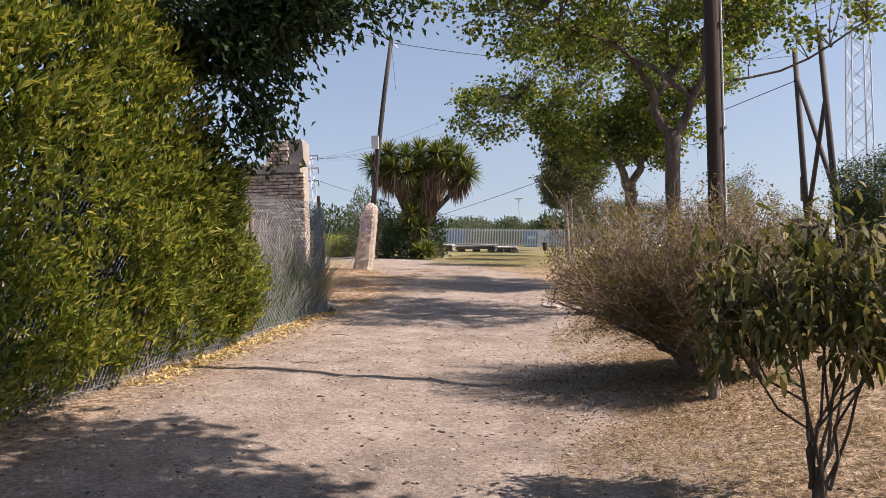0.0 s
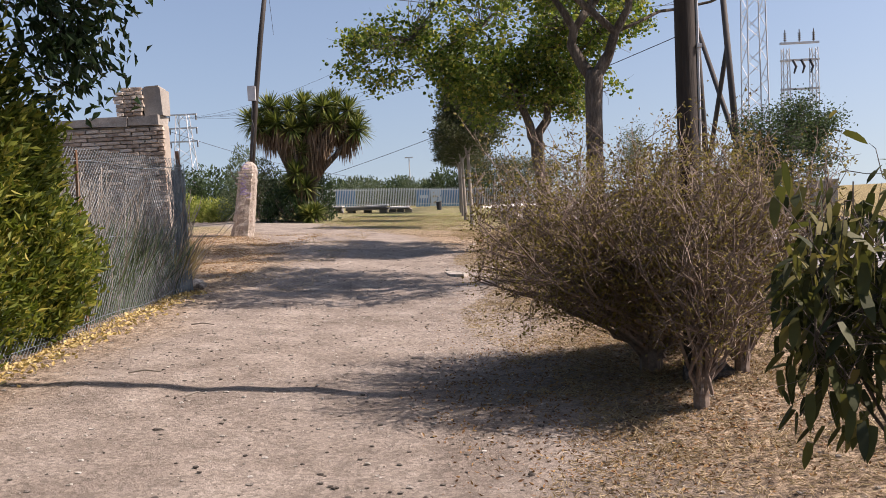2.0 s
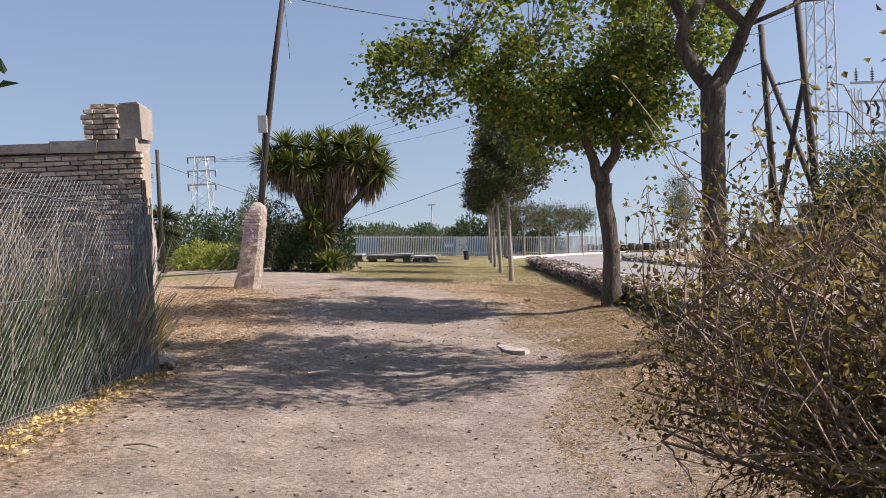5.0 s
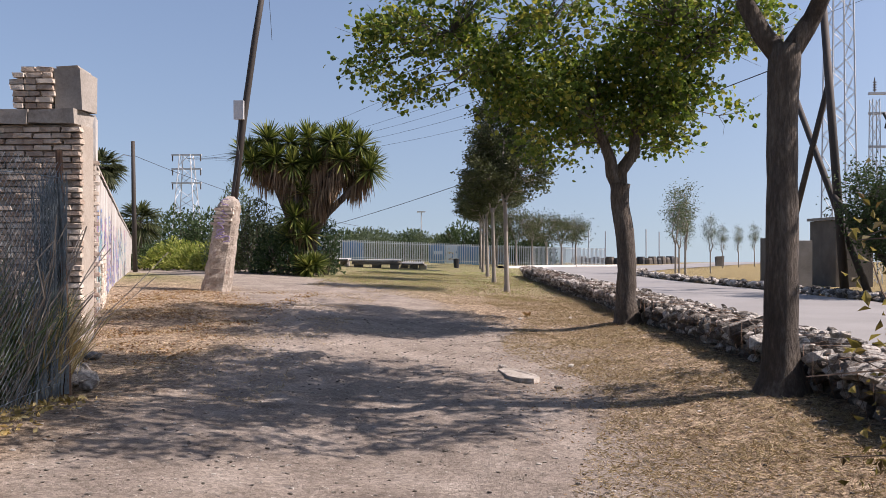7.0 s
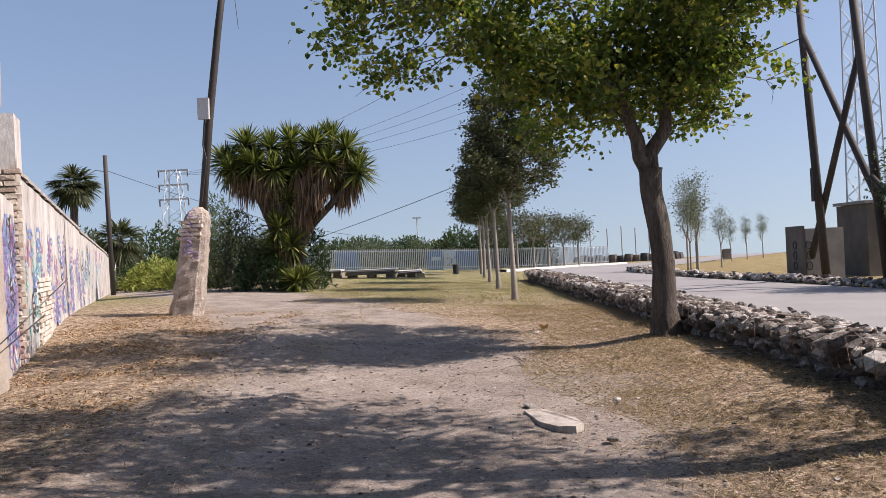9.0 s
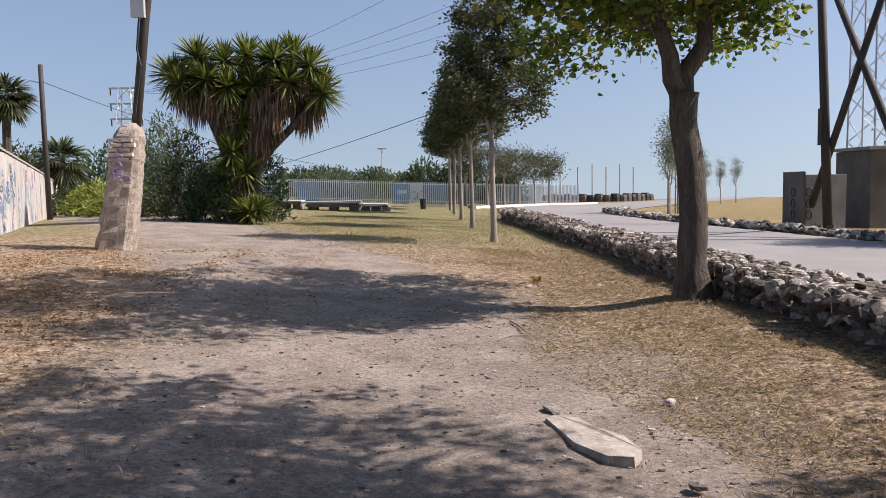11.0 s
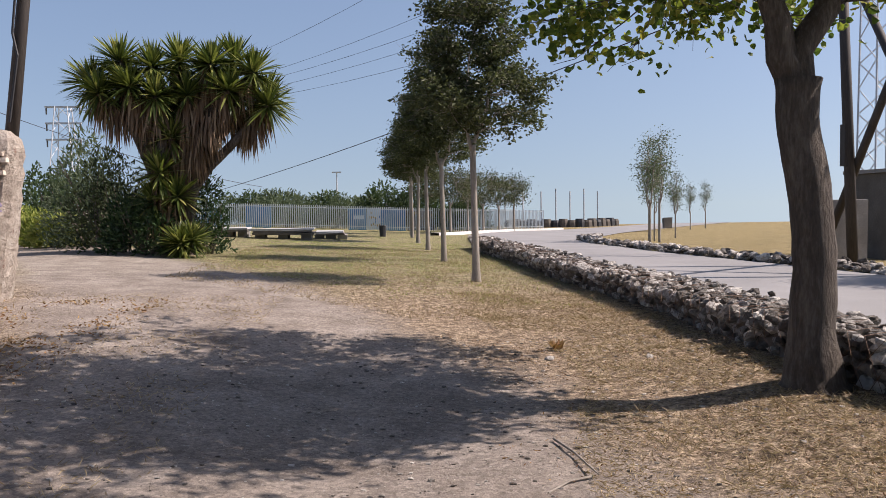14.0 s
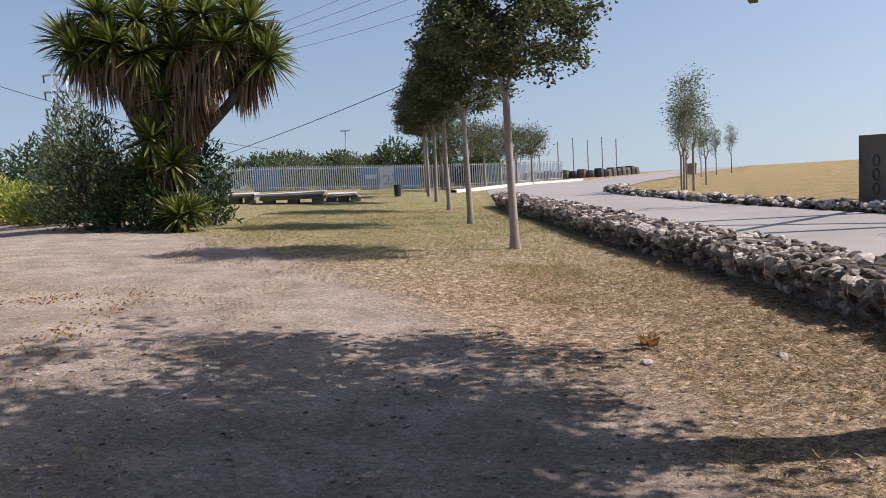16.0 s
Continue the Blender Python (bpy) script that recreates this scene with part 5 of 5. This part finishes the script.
# ---- far fence with the blue wall ----
def make_far_fence():
    f = thing("railing_fence", (0, 72.0, 0), "long white railing fence before blue painted boards", "fence")
    oy = 72.0
    pick = Geo().box((-0.028, -0.02, 0.08), (0.028, 0.02, 1.55)).mesh("picket")
    pick.materials.append(WHITEST)
    xs = np.arange(-16, 4.4, 0.135)
    for k, x in enumerate(xs):
        z = float(lie(x, 72.0))
        piece("picket", pick, f, Matrix.Translation((x, 0, z)))
    for z in (0.25, 1.4):
        line = [(x, 0.03, float(lie(x, 72.0)) + z) for x in np.arange(-16, 4.6, 1.0)]
        part("rail", Geo().tube(line, 0.022, 4), WHITEST, f)
    bend_line = run([(4.4, 72.0), (6.2, 73.2), (8.4, 76.0), (11.0, 79.6), (13.5, 82.0)], 74)
    for x, y in bend_line:
        piece("picket", pick, f, Matrix.Translation((x, y - oy, float(lie(x, y)))))
    for z in (0.25, 1.45):
        part("rail", Geo().tube([(x, y - oy + 0.03, float(lie(x, y)) + z) for x, y in bend_line], 0.022, 4), WHITEST, f)
    w = thing("painted_hoarding", (0, 72.6, 0), "blue painted hoarding with an ochre and pale mural", "hoarding")
    for x0, x1 in ((-11.4, -9.6), (-8.1, -6.5), (-1.5, -0.3), (0.6, 2.3)):
        n = max(1, round((x1 - x0) / 0.6))
        for k in range(n):
            a, b = x0 + (x1 - x0) * k / n, x0 + (x1 - x0) * (k + 1) / n - 0.02
            z = float(lie(a, 72.6))
            part("board", Geo().box((a, 0, z), (b, 0.05, z + 1.42 + 0.03 * (k % 2))), BLUEWALL, w)
    rng = np.random.RandomState(3)
    for k in range(26):
        px, z = rng.choice((rng.uniform(-0.2, 0.62), rng.uniform(-0.2, 0.62), rng.uniform(2.35, 4.0))), float(lie(2.4, 72.6))
        s, pz = rng.uniform(0.08, 0.16), z + rng.uniform(0.15, 1.2)
        part("painted_patch", Geo().box((px, -0.006, pz), (px + s, -0.001, pz + s)), YELLOWP if k % 3 else BLUEWALL, w, "ochre painted patch" if k % 3 else "blue painted patch")
    z = float(lie(-1, 72.6))
    part("board", Geo().box((-0.28, 0, z), (0.58, 0.05, z + 1.4)), PALEBLUE, w, "pale blue painted board")
    part("board", Geo().box((2.32, 0, z - 0.1), (4.1, 0.05, z + 1.2)), DARKCON, w, "dull grey board")
    part("painted_patch", Geo().box((-1.2, -0.006, z + 0.7), (-0.5, -0.001, z + 0.95)), PALEBLUE, w, "pale blue wave shape")


make_far_fence()


def slab_stack(x0, x1, y, h, label, n):
    t = thing("slab_stack", on((x0 + x1) / 2, y), label, "slabs", "stacked slabs on the lawn")
    hw = (x1 - x0) / 2
    for k in (-0.75, 0.0, 0.75):
        part("block", Geo().box((k * hw - 0.2, -0.5, -0.05), (k * hw + 0.2, 0.4, h * 0.55), 0.02), CONCRETE, t, "pale concrete block")
    for i in range(n):
        part("slab", Geo().box((-hw + np.random.uniform(-0.1, 0.1), -0.85, h * 0.55 + i * 0.085), (hw + np.random.uniform(-0.15, 0.1), 0.75, h * 0.55 + i * 0.085 + 0.07), 0.02), BOARDTOP if i == n - 1 else DARKCON, t)


np.random.seed(17)
slab_stack(-6.9, -5.3, 53.4, 0.42, "grey slabs stacked on concrete blocks", 2)
slab_stack(-5.0, -2.5, 52.6, 0.34, "grey slabs stacked low on concrete blocks", 3)
slab_stack(-2.5, -1.2, 53.6, 0.34, "dark slabs stacked low on blocks", 2)
bin_ = thing("litter_bin", on(0.45, 58.0), "small black litter bin on the lawn", "litter bin")
part("body", Geo().tube([(0, 0, 0), (0, 0, 0.3), (0, 0, 0.52)], [0.15, 0.17, 0.18], 12), BLACKP, bin_)
part("rim", Geo().tube([(0.18 * math.cos(a), 0.18 * math.sin(a), 0.53) for a in np.linspace(0, 2 * math.pi, 16)], 0.018, 5), BLACKP, bin_)


# ---- poles, masts and huts across the road ----
def make_frame_poles():
    t = thing("pole_frame", on(11.3, 36.4), "braced dark wooden power-line poles", "utility pole")
    x0, y0, z0 = t.location
    for name, a, b, r in (("post", (11.35, 36.53, z0 - 0.25), (10.92, 36.53, 8.53), 0.13), ("post", (11.57, 33.40, z0 - 0.25), (10.96, 33.49, 8.53), 0.13),
                          ("brace", (11.57, 38.62, z0 - 0.25), (11.15, 33.53, 6.09), 0.105), ("brace", (11.96, 32.62, z0 - 0.25), (10.96, 36.45, 7.31), 0.105), ("brace", (12.70, 31.49, z0 - 0.25), (11.22, 33.40, 2.79), 0.1)):
        a, b = np.array(a) - (x0, y0, z0), np.array(b) - (x0, y0, z0)
        part(name, Geo().tube([a, (a + b) / 2, b], [r, r * 0.92, r * 0.8], 10), TARWOOD, t, smooth=True)
    part("switch_box", Geo().box((-0.25, 0.05, 2.4), (-0.05, 0.25, 3.4)), TARWOOD, t)


make_frame_poles()


def lattice(g, x, y, z0, z1, w0, w1, step, r=0.03):
    """A square lattice leg with crossed bracing."""
    zs = np.arange(z0, z1 + 0.01, step)
    ws = np.interp(zs, [z0, z1], [w0, w1])
    c = [np.stack([x + sx * ws / 2, y + sy * ws / 2, zs], 1) for sx, sy in ((-1, -1), (1, -1), (1, 1), (-1, 1))]
    for l in c:
        g.tube(l, r, 4, False)
    for i in range(len(zs) - 1):
        for k in range(4):
            a, b = c[k], c[(k + 1) % 4]
            g.tube([a[i], b[i + 1]] if i % 2 else [b[i], a[i + 1]], r * 0.6, 3, False)


def make_masts():
    m = thing("lattice_mast", on(14.9, 41.0), "tall grey steel lattice mast", "mast")
    g = Geo()
    lattice(g, 0, 0, -0.3, 17, 1.0, 0.62, 0.75, 0.032)
    part("lattice", g, STEEL, m)
    p = thing("transformer_tower", on(17.1, 41.4), "steel lattice portal with insulators and a transformer", "transformer")
    for x in (-0.85, 0.85):
        g = Geo()
        lattice(g, x, 0, -0.3, 9.6, 0.5, 0.34, 0.6, 0.028)
        part("leg", g, STEEL, p)
    for z in (9.6, 8.6, 6.9):
        part("crossarm", Geo().box((-1.15, -0.08, z - 0.06), (1.15, 0.08, z + 0.06)), STEEL, p)
    for k, x in enumerate((-0.85, 0.0, 0.85)):
        ins = Geo()
        for j in range(4):
            ins.tube([(x, 0, 9.75 + j * 0.13), (x, 0, 9.8 + j * 0.13)], 0.09, 8)
        ins.tube([(x, 0, 9.65), (x, 0, 10.4)], 0.03, 6)
        part("insulator", ins, DARKCON, p, "dark ribbed insulator")
        ins = Geo()
        ins.tube([(-0.45 + 0.5 * k, -0.1, 8.6), (-0.3 + 0.5 * k, -0.2, 8.2), (-0.45 + 0.5 * k, -0.25, 7.8)], [0.07, 0.08, 0.05], 8)
        part("fuse", ins, BLACKP, p)
    part("transformer", Geo().box((-0.95, -0.9, 3.3), (0.55, 0.1, 4.9), 0.03), DARKCON, p, "dark transformer tank")
    for k in range(4):
        part("bushing", Geo().tube([(-0.75 + k * 0.36, -0.4, 4.9), (-0.75 + k * 0.36, -0.4, 5.4)], [0.08, 0.05], 7), DARKCON, p)
    part("platform", Geo().box((-1.3, -1.0, 3.1), (1.0, 0.4, 3.28)), STEEL, p)
    shrink(p, 17.1, 41.4, 0.76)
    h = thing("concrete_hut", on(14.3, 39.6), "bare concrete switch hut, tree shade put into its dark colour", "hut")
    # hut walls take the dark concrete: tree shade painted in
    part("wall", Geo().box((-0.75, -1.2, -0.4), (0.75, 1.2, 2.7), 0.01), DARKCON, h)
    part("roof", Geo().box((-0.85, -1.3, 2.7), (0.85, 1.3, 2.82), 0.01), CONCRETE, h)
    shrink(h, 14.3, 39.6)
    c = thing("concrete_cabinet", on(11.85, 38.45), "low concrete cabinet with white posters and black scrawl", "cabinet")
    # the side turned from the sun is darker concrete: shade put into its colour
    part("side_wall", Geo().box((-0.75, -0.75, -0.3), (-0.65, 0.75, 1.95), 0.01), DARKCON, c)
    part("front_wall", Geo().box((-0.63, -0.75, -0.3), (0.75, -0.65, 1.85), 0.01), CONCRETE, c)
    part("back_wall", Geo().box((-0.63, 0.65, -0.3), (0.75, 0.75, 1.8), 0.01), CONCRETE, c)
    part("poster", Geo().box((-0.35, -0.662, 0.7), (0.3, -0.656, 1.6)), RENDER_W, c, "torn white poster")
    a = np.linspace(0, 6.3, 14)
    for k in range(3):
        part("graffiti", Geo().tube(np.stack([np.full(14, -0.757), -0.1 + 0.14 * np.cos(a), 0.5 + 0.38 * k + 0.15 * np.sin(a)], 1), 0.02, 4), PAINT_K, c, "black looping scrawl")
        part("graffiti", Geo().tube(np.stack([-0.51 + 0.1 * np.cos(a), np.full(14, -0.757), 0.5 + 0.38 * k + 0.15 * np.sin(a)], 1), 0.02, 4), PAINT_K, c, "black looping scrawl")
    shrink(c, 11.85, 38.45)
    for x, y, w, hh in ((12.2, 28.5, 0.6, 1.18), (13.2, 33.05, 0.52, 1.13), (13.85, 31.9, 0.44, 1.05)):
        b = thing("concrete_block", on(x, y), "upright grey concrete block beside the road", "concrete block", "concrete blocks")
        part("body", Geo().box((-w / 2, -w / 2, -0.1), (w / 2, w / 2, hh), 0.02), CONCRETE, b)
        part("cap", Geo().box((-w / 2 - 0.03, -w / 2 - 0.03, hh), (w / 2 + 0.03, w / 2 + 0.03, hh + 0.06), 0.01), CONCRETE, b)


make_masts()


def make_pylon():
    p = thing("power_pylon", on(-28.0, 98.0), "small grey steel pylon with three crossarms", "pylon")
    z0 = p.location.z
    g = Geo()
    lattice(g, 0, 0, 1.6 - z0, 11.3 - z0, 2.6, 1.1, 1.2, 0.055)
    part("lattice", g, STEEL, p)
    for k, z in enumerate((11.1, 9.6, 8.1)):
        part("crossarm", Geo().box((-1.6, -0.12, z - z0), (1.6, 0.12, z - z0 + 0.16)), STEEL, p)
        for x in (-1.5, 1.5):
            part("insulator", Geo().tube([(x, 0, z - z0), (x, 0, z - z0 - 0.6)], 0.07, 6), DARKCON, p)
    b = Geo().box((-1.5, -1.5, -0.2 - z0), (1.5, 1.5, 1.6 - z0))
    part("plinth", b, RENDER_W, p, "white plinth")


make_pylon()
u = thing("utility_pole", on(-14.1, 46.6), "slim dark utility pole behind the boundary wall", "utility pole")
part("shaft", Geo().tube([(0, 0, -0.2), (-0.05, 0, 3), (-0.08, 0, 5.9)], [0.11, 0.1, 0.085], 9), TARWOOD, u, smooth=True)
part("bracket", Geo().tube([(-0.08, 0, 5.2), (-0.5, 0, 5.3), (-0.9, 0, 5.1)], 0.02, 5), STEEL, u)
cable("overhead_cable", (-14.15, 46.6, 5.5), (-5.5, 60.0, 2.6), 0.35)
cable("overhead_cable", POLE_TOP, (10.93, 36.4, 8.2), 0.55)
cable("overhead_cable", POLE_TOP + Vector((0, 0, -0.15)), (-4.4, 30.2, 6.6), -0.15, 0.006)
cable("overhead_cable", (10.93, 36.4, 7.2), (-13.5, 78.0, 2.1), 0.4, 0.018)
for k, end in enumerate(((19.3, 42, 13.6), (27.2, 42, 13.6), (27.6, 42, 11.6), (28.4, 42, 10.8), (27.5, 42, 8.4))):
    cable("power_line", (-28 + 1.5 * (k % 2), 98, 10.8), (end[0], end[1], end[2] + 7.0), 3.5, 0.011, "thin high power line")


def lamp_post(x, y, h):
    t = thing("street_lamp", (x, y, float(lie(x, y))), "grey street lamp far behind the fence", "street lamp", "far street lamps")
    part("post", Geo().tube([(0, 0, 0), (0, 0, h)], [0.14, 0.09], 7), STEEL, t)
    part("head", Geo().box((-0.7, -0.2, h - 0.05), (0.7, 0.2, h + 0.16)), STEEL, t)


lamp_post(-4.8, 150.0, 8.2)
lamp_post(7.5, 170.0, 11.5)


def make_barrier():
    rng = np.random.RandomState(5)
    t = thing("barrier_row", on(17.0, 90.0), "row of dark rubble-filled barrier baskets", "barrier")
    o = np.array(t.location)
    for k, (x, y) in enumerate(run([(12.6, 92.5), (15.5, 90.5), (19.0, 90.0), (22.5, 93.0)], 17)):
        z = float(lie(x, y))
        part("basket", Geo().tube(np.array([(x, y, z - 0.1), (x, y, z + 0.4), (x, y, z + 0.6 + 0.12 * (k % 2))]) - o, [0.5, 0.46, 0.38], 9), FILL if k % 3 else BLACKP, t)
    for k, (x, y) in enumerate(run([(12.4, 93.5), (15.5, 92.0), (21.5, 95.0)], 7)):
        p = thing("flagpole", on(x, y), "thin bare grey pole by the far bend", "pole", "poles by the far bend")
        part("shaft", Geo().tube([(0, 0, 0), (0, 0, 3.2 + 0.25 * (k % 2))], 0.06, 6), STEEL, p)
    m = thing("marker_stone", on(23.5, 82.0), "small upright stone on the golden lawn", "stone")
    part("stone", Geo().box((-0.35, -0.2, -0.1), (0.35, 0.2, 0.8), 0.08), DARKCON, m)


make_barrier()


# ---- small things on the ground ----
def make_plank():
    p = thing("broken_slab", on(0.87, 18.7, -0.015), "broken pale concrete slab lying in the dry grass", "slab", turn=12)
    bm = bmesh.new()
    pts = [(-0.11, 0.46), (-0.02, 0.52), (0.09, 0.4), (0.1, 0.1), (0.2, -0.06), (0.17, -0.36), (0.05, -0.5), (-0.08, -0.42), (-0.14, -0.1)]
    lo = [bm.verts.new((x, y, -0.06)) for x, y in pts]
    hi = [bm.verts.new((x * 0.97, y * 0.97, 0.06 + 0.012 * math.sin(y * 9))) for x, y in pts]
    bm.faces.new(hi)
    bm.faces.new(lo[::-1])
    for i in range(len(pts)):
        j = (i + 1) % len(pts)
        bm.faces.new((lo[i], lo[j], hi[j], hi[i]))
    me = bpy.data.meshes.new("slab")
    bm.to_mesh(me)
    bm.free()
    part("slab", me, surface("pale_broken_concrete", (0.16, 0.135, 0.11), (0.36, 0.32, 0.275), (0.52, 0.48, 0.43), 7, 25, 0.95, 0.8, 0.02), p)


make_plank()


def make_loose():
    rng = np.random.RandomState(23)
    np.random.seed(23)
    for x, y, s in ((-3.55, 17.3, 0.42), (-3.35, 17.0, 0.3), (-3.9, 17.9, 0.34), (1.49, 25.69, 0.13), (1.24, 17.85, 0.14), (0.75, 19.35, 0.16), (1.61, 19.51, 0.12), (2.45, 25.45, 0.11), (1.17, 24.61, 0.09), (-4.1, 18.8, 0.3)):
        r = thing("rock", on(x, y), "pale rough rock lying on the dirt", "rock", "loose rocks")
        piece("stone", STONES[rng.randint(9)], r, Matrix.LocRotScale((0, 0, s * 0.2), Euler((0, 0, rng.uniform(0, 6))), (s, s * 0.8, s * 0.7)))
    for a, b in (((-2.15, 10.5), (-1.85, 10.46)), ((-1.42, 9.75), (-1.26, 9.79)), ((-2.4, 13.2), (-2.1, 13.1)), ((0.88, 22.83), (0.97, 22.06)), ((0.94, 22.1), (0.63, 21.86))):
        st = thing("stick", on(a[0], a[1], rough_at(*a)), "dry broken stick on the gravel", "stick", "sticks on the gravel")
        d = np.array([b[0] - a[0], b[1] - a[1], 0.0])
        part("wood", Geo().tube([(0, 0, 0.02), d * 0.5 + (0, 0.02, 0.035), d + (0, 0, 0.02)], [0.01, 0.008, 0.005], 6), PALEBARK, st)
    for x, y in ((1.69, 26.28), (1.65, 26.1)):
        lf = thing("dead_leaf", on(x, y, rough_at(x, y)), "curled dark brown dead leaf on the dry grass", "leaf", "curled dead leaves")
        n = 7
        a = np.linspace(0, 2 * math.pi, n, endpoint=False)
        part("blade", Geo().leaves(np.zeros((n, 3)), np.stack([np.cos(a), np.sin(a), np.full(n, 1.1)], 1), 0.13, 0.07, 0.3), LITTER, lf)
    # pebbles
    g = Geo()
    n = 15000
    X, Y = rng.uniform(-3.4, 3.2, n), rng.uniform(3, 27, n)
    for k in range(n):
        v, f = STONE_NP[k % 9]
        s = 0.01 + 0.03 * rng.rand() ** 4
        g.add(v * s * (1.2, 1, 0.8) + (X[k], Y[k], float(lie(X[k], Y[k])) + rough_at(X[k], Y[k]) + s * 0.15), [f])
    tagged(part("gravel", g, STONE), "scattered small pebbles on the dirt", "gravel", kind="stuff")

    def scatter(name, mat, n, xr, yr, keep, length, width, up, label, cat, droop=0.2):
        x, y = rng.uniform(*xr, n), rng.uniform(*yr, n)
        ok = keep(x, y)
        x, y = x[ok], y[ok]
        k = len(x)
        z = lie(x, y) + np.array([rough_at(a, b) for a, b in zip(x, y)])
        d = np.stack([rng.normal(0, 1, k), rng.normal(0, 1, k), np.abs(rng.normal(up, 0.25, k))], 1)
        g = Geo()
        g.leaves(np.stack([x, y, z + 0.004], 1), d, rng.uniform(0.5, 1.3, k) * length, width, 0.1)
        tagged(part(name, g, mat), label, cat, kind="stuff")

    def clump(x, y):
        return np.array([noise.noise(Vector((a * 0.9, b * 0.9, 3))) for a, b in zip(x, y)])

    verge = lambda x, y: (x > 1.25 + 0.4 * np.sin(y * 0.8)) & (x < 3.45) & (clump(x, y) + rng.uniform(-0.6, 0.6, len(x)) > -0.15)
    scatter("dry_grass", STRAW, 110000, (0.9, 3.45), (3, 31), verge, 0.058, 0.007, 0.2, "short dry straw on the verge", "dry grass")
    scatter("near_verge", STRAW, 30000, (3.3, 6.4), (3, 13.5), lambda x, y: (x < 3.35 + 0.2 * np.clip(14 - y, 0, 5.5) ** 1.5) & (clump(x, y) + rng.uniform(-0.6, 0.6, len(x)) > -0.15), 0.058, 0.007, 0.2, "short dry straw beside the bushes", "dry grass")
    scatter("verge_tuft", STRAW, 30000, (1.2, 3.45), (4, 32), lambda x, y: (np.array([noise.noise(Vector((p * 2.3, q * 2.3, 8))) for p, q in zip(x, y)]) > 0.2) & (x > 1.5 + 0.4 * np.sin(y)), 0.085, 0.006, 0.6, "ragged tufts of dry grass on the verge", "dry grass")
    scatter("leaf_litter", LITTER, 14000, (0.3, 3.4), (4, 30), lambda x, y: (clump(x, y) > -0.2 + rng.uniform(-0.3, 0.3, len(x))) & (x > 0.9 + rng.uniform(-0.6, 0.6, len(x))), 0.024, 0.011, 0.2, "brown fallen leaves on the verge", "leaf litter")
    scatter("bush_litter", LITTER, 7000, (0.2, 3.3), (7.4, 12.8), lambda x, y: ((x - 2.0) / 1.6) ** 2 + ((y - 9.8) / 2.6) ** 2 < rng.uniform(0.3, 1.2, len(x)), 0.034, 0.015, 0.2, "brown fallen leaves under the bushes", "leaf litter")
    scatter("fence_litter", YLITTER, 2600, (-3.55, -2.6), (9.0, 16.6), lambda x, y: x < -3.25 + np.abs(rng.normal(0, 0.16, len(x))), 0.065, 0.035, 0.3, "yellow fallen leaves along the fence foot", "leaf litter")
    scatter("left_straw", STRAW, 16000, (-6.5, -1.6), (16.5, 30), lambda x, y: (clump(x, y) + rng.uniform(-0.4, 0.4, len(x)) > 0.0) & (x > -4.9 - 0.36 * (y - 20.3) + 0.1), 0.06, 0.007, 0.5, "dry straw along the wall", "dry grass")
    scatter("wall_litter", LITTER, 14000, (-7.5, -3.1), (18.5, 29.3), lambda x, y: (clump(x, y) + rng.uniform(-0.35, 0.35, len(x)) > 0.05) & (x > -4.9 - 0.36 * (y - 20.3) + 0.1), 0.05, 0.02, 0.25, "brown fallen leaves along the painted wall", "leaf litter")
    scatter("lawn", STRAW, 26000, (-4, 3.2), (28, 46), lambda x, y: (x > 1.2 - 0.9 * (y - 27)) & (clump(x, y) + rng.uniform(-0.5, 0.5, len(x)) > -0.1), 0.07, 0.01, 0.9, "thin dry lawn", "grass")
    scatter("green_lawn", LIME_L, 22000, (-4, 3.2), (29, 50), lambda x, y: (x > 1.6 - 0.8 * (y - 28)) & (clump(x, y) + rng.uniform(-0.5, 0.3, len(x)) > 0.0), 0.06, 0.008, 0.9, "thin green blades in the dry lawn", "grass")


make_loose()
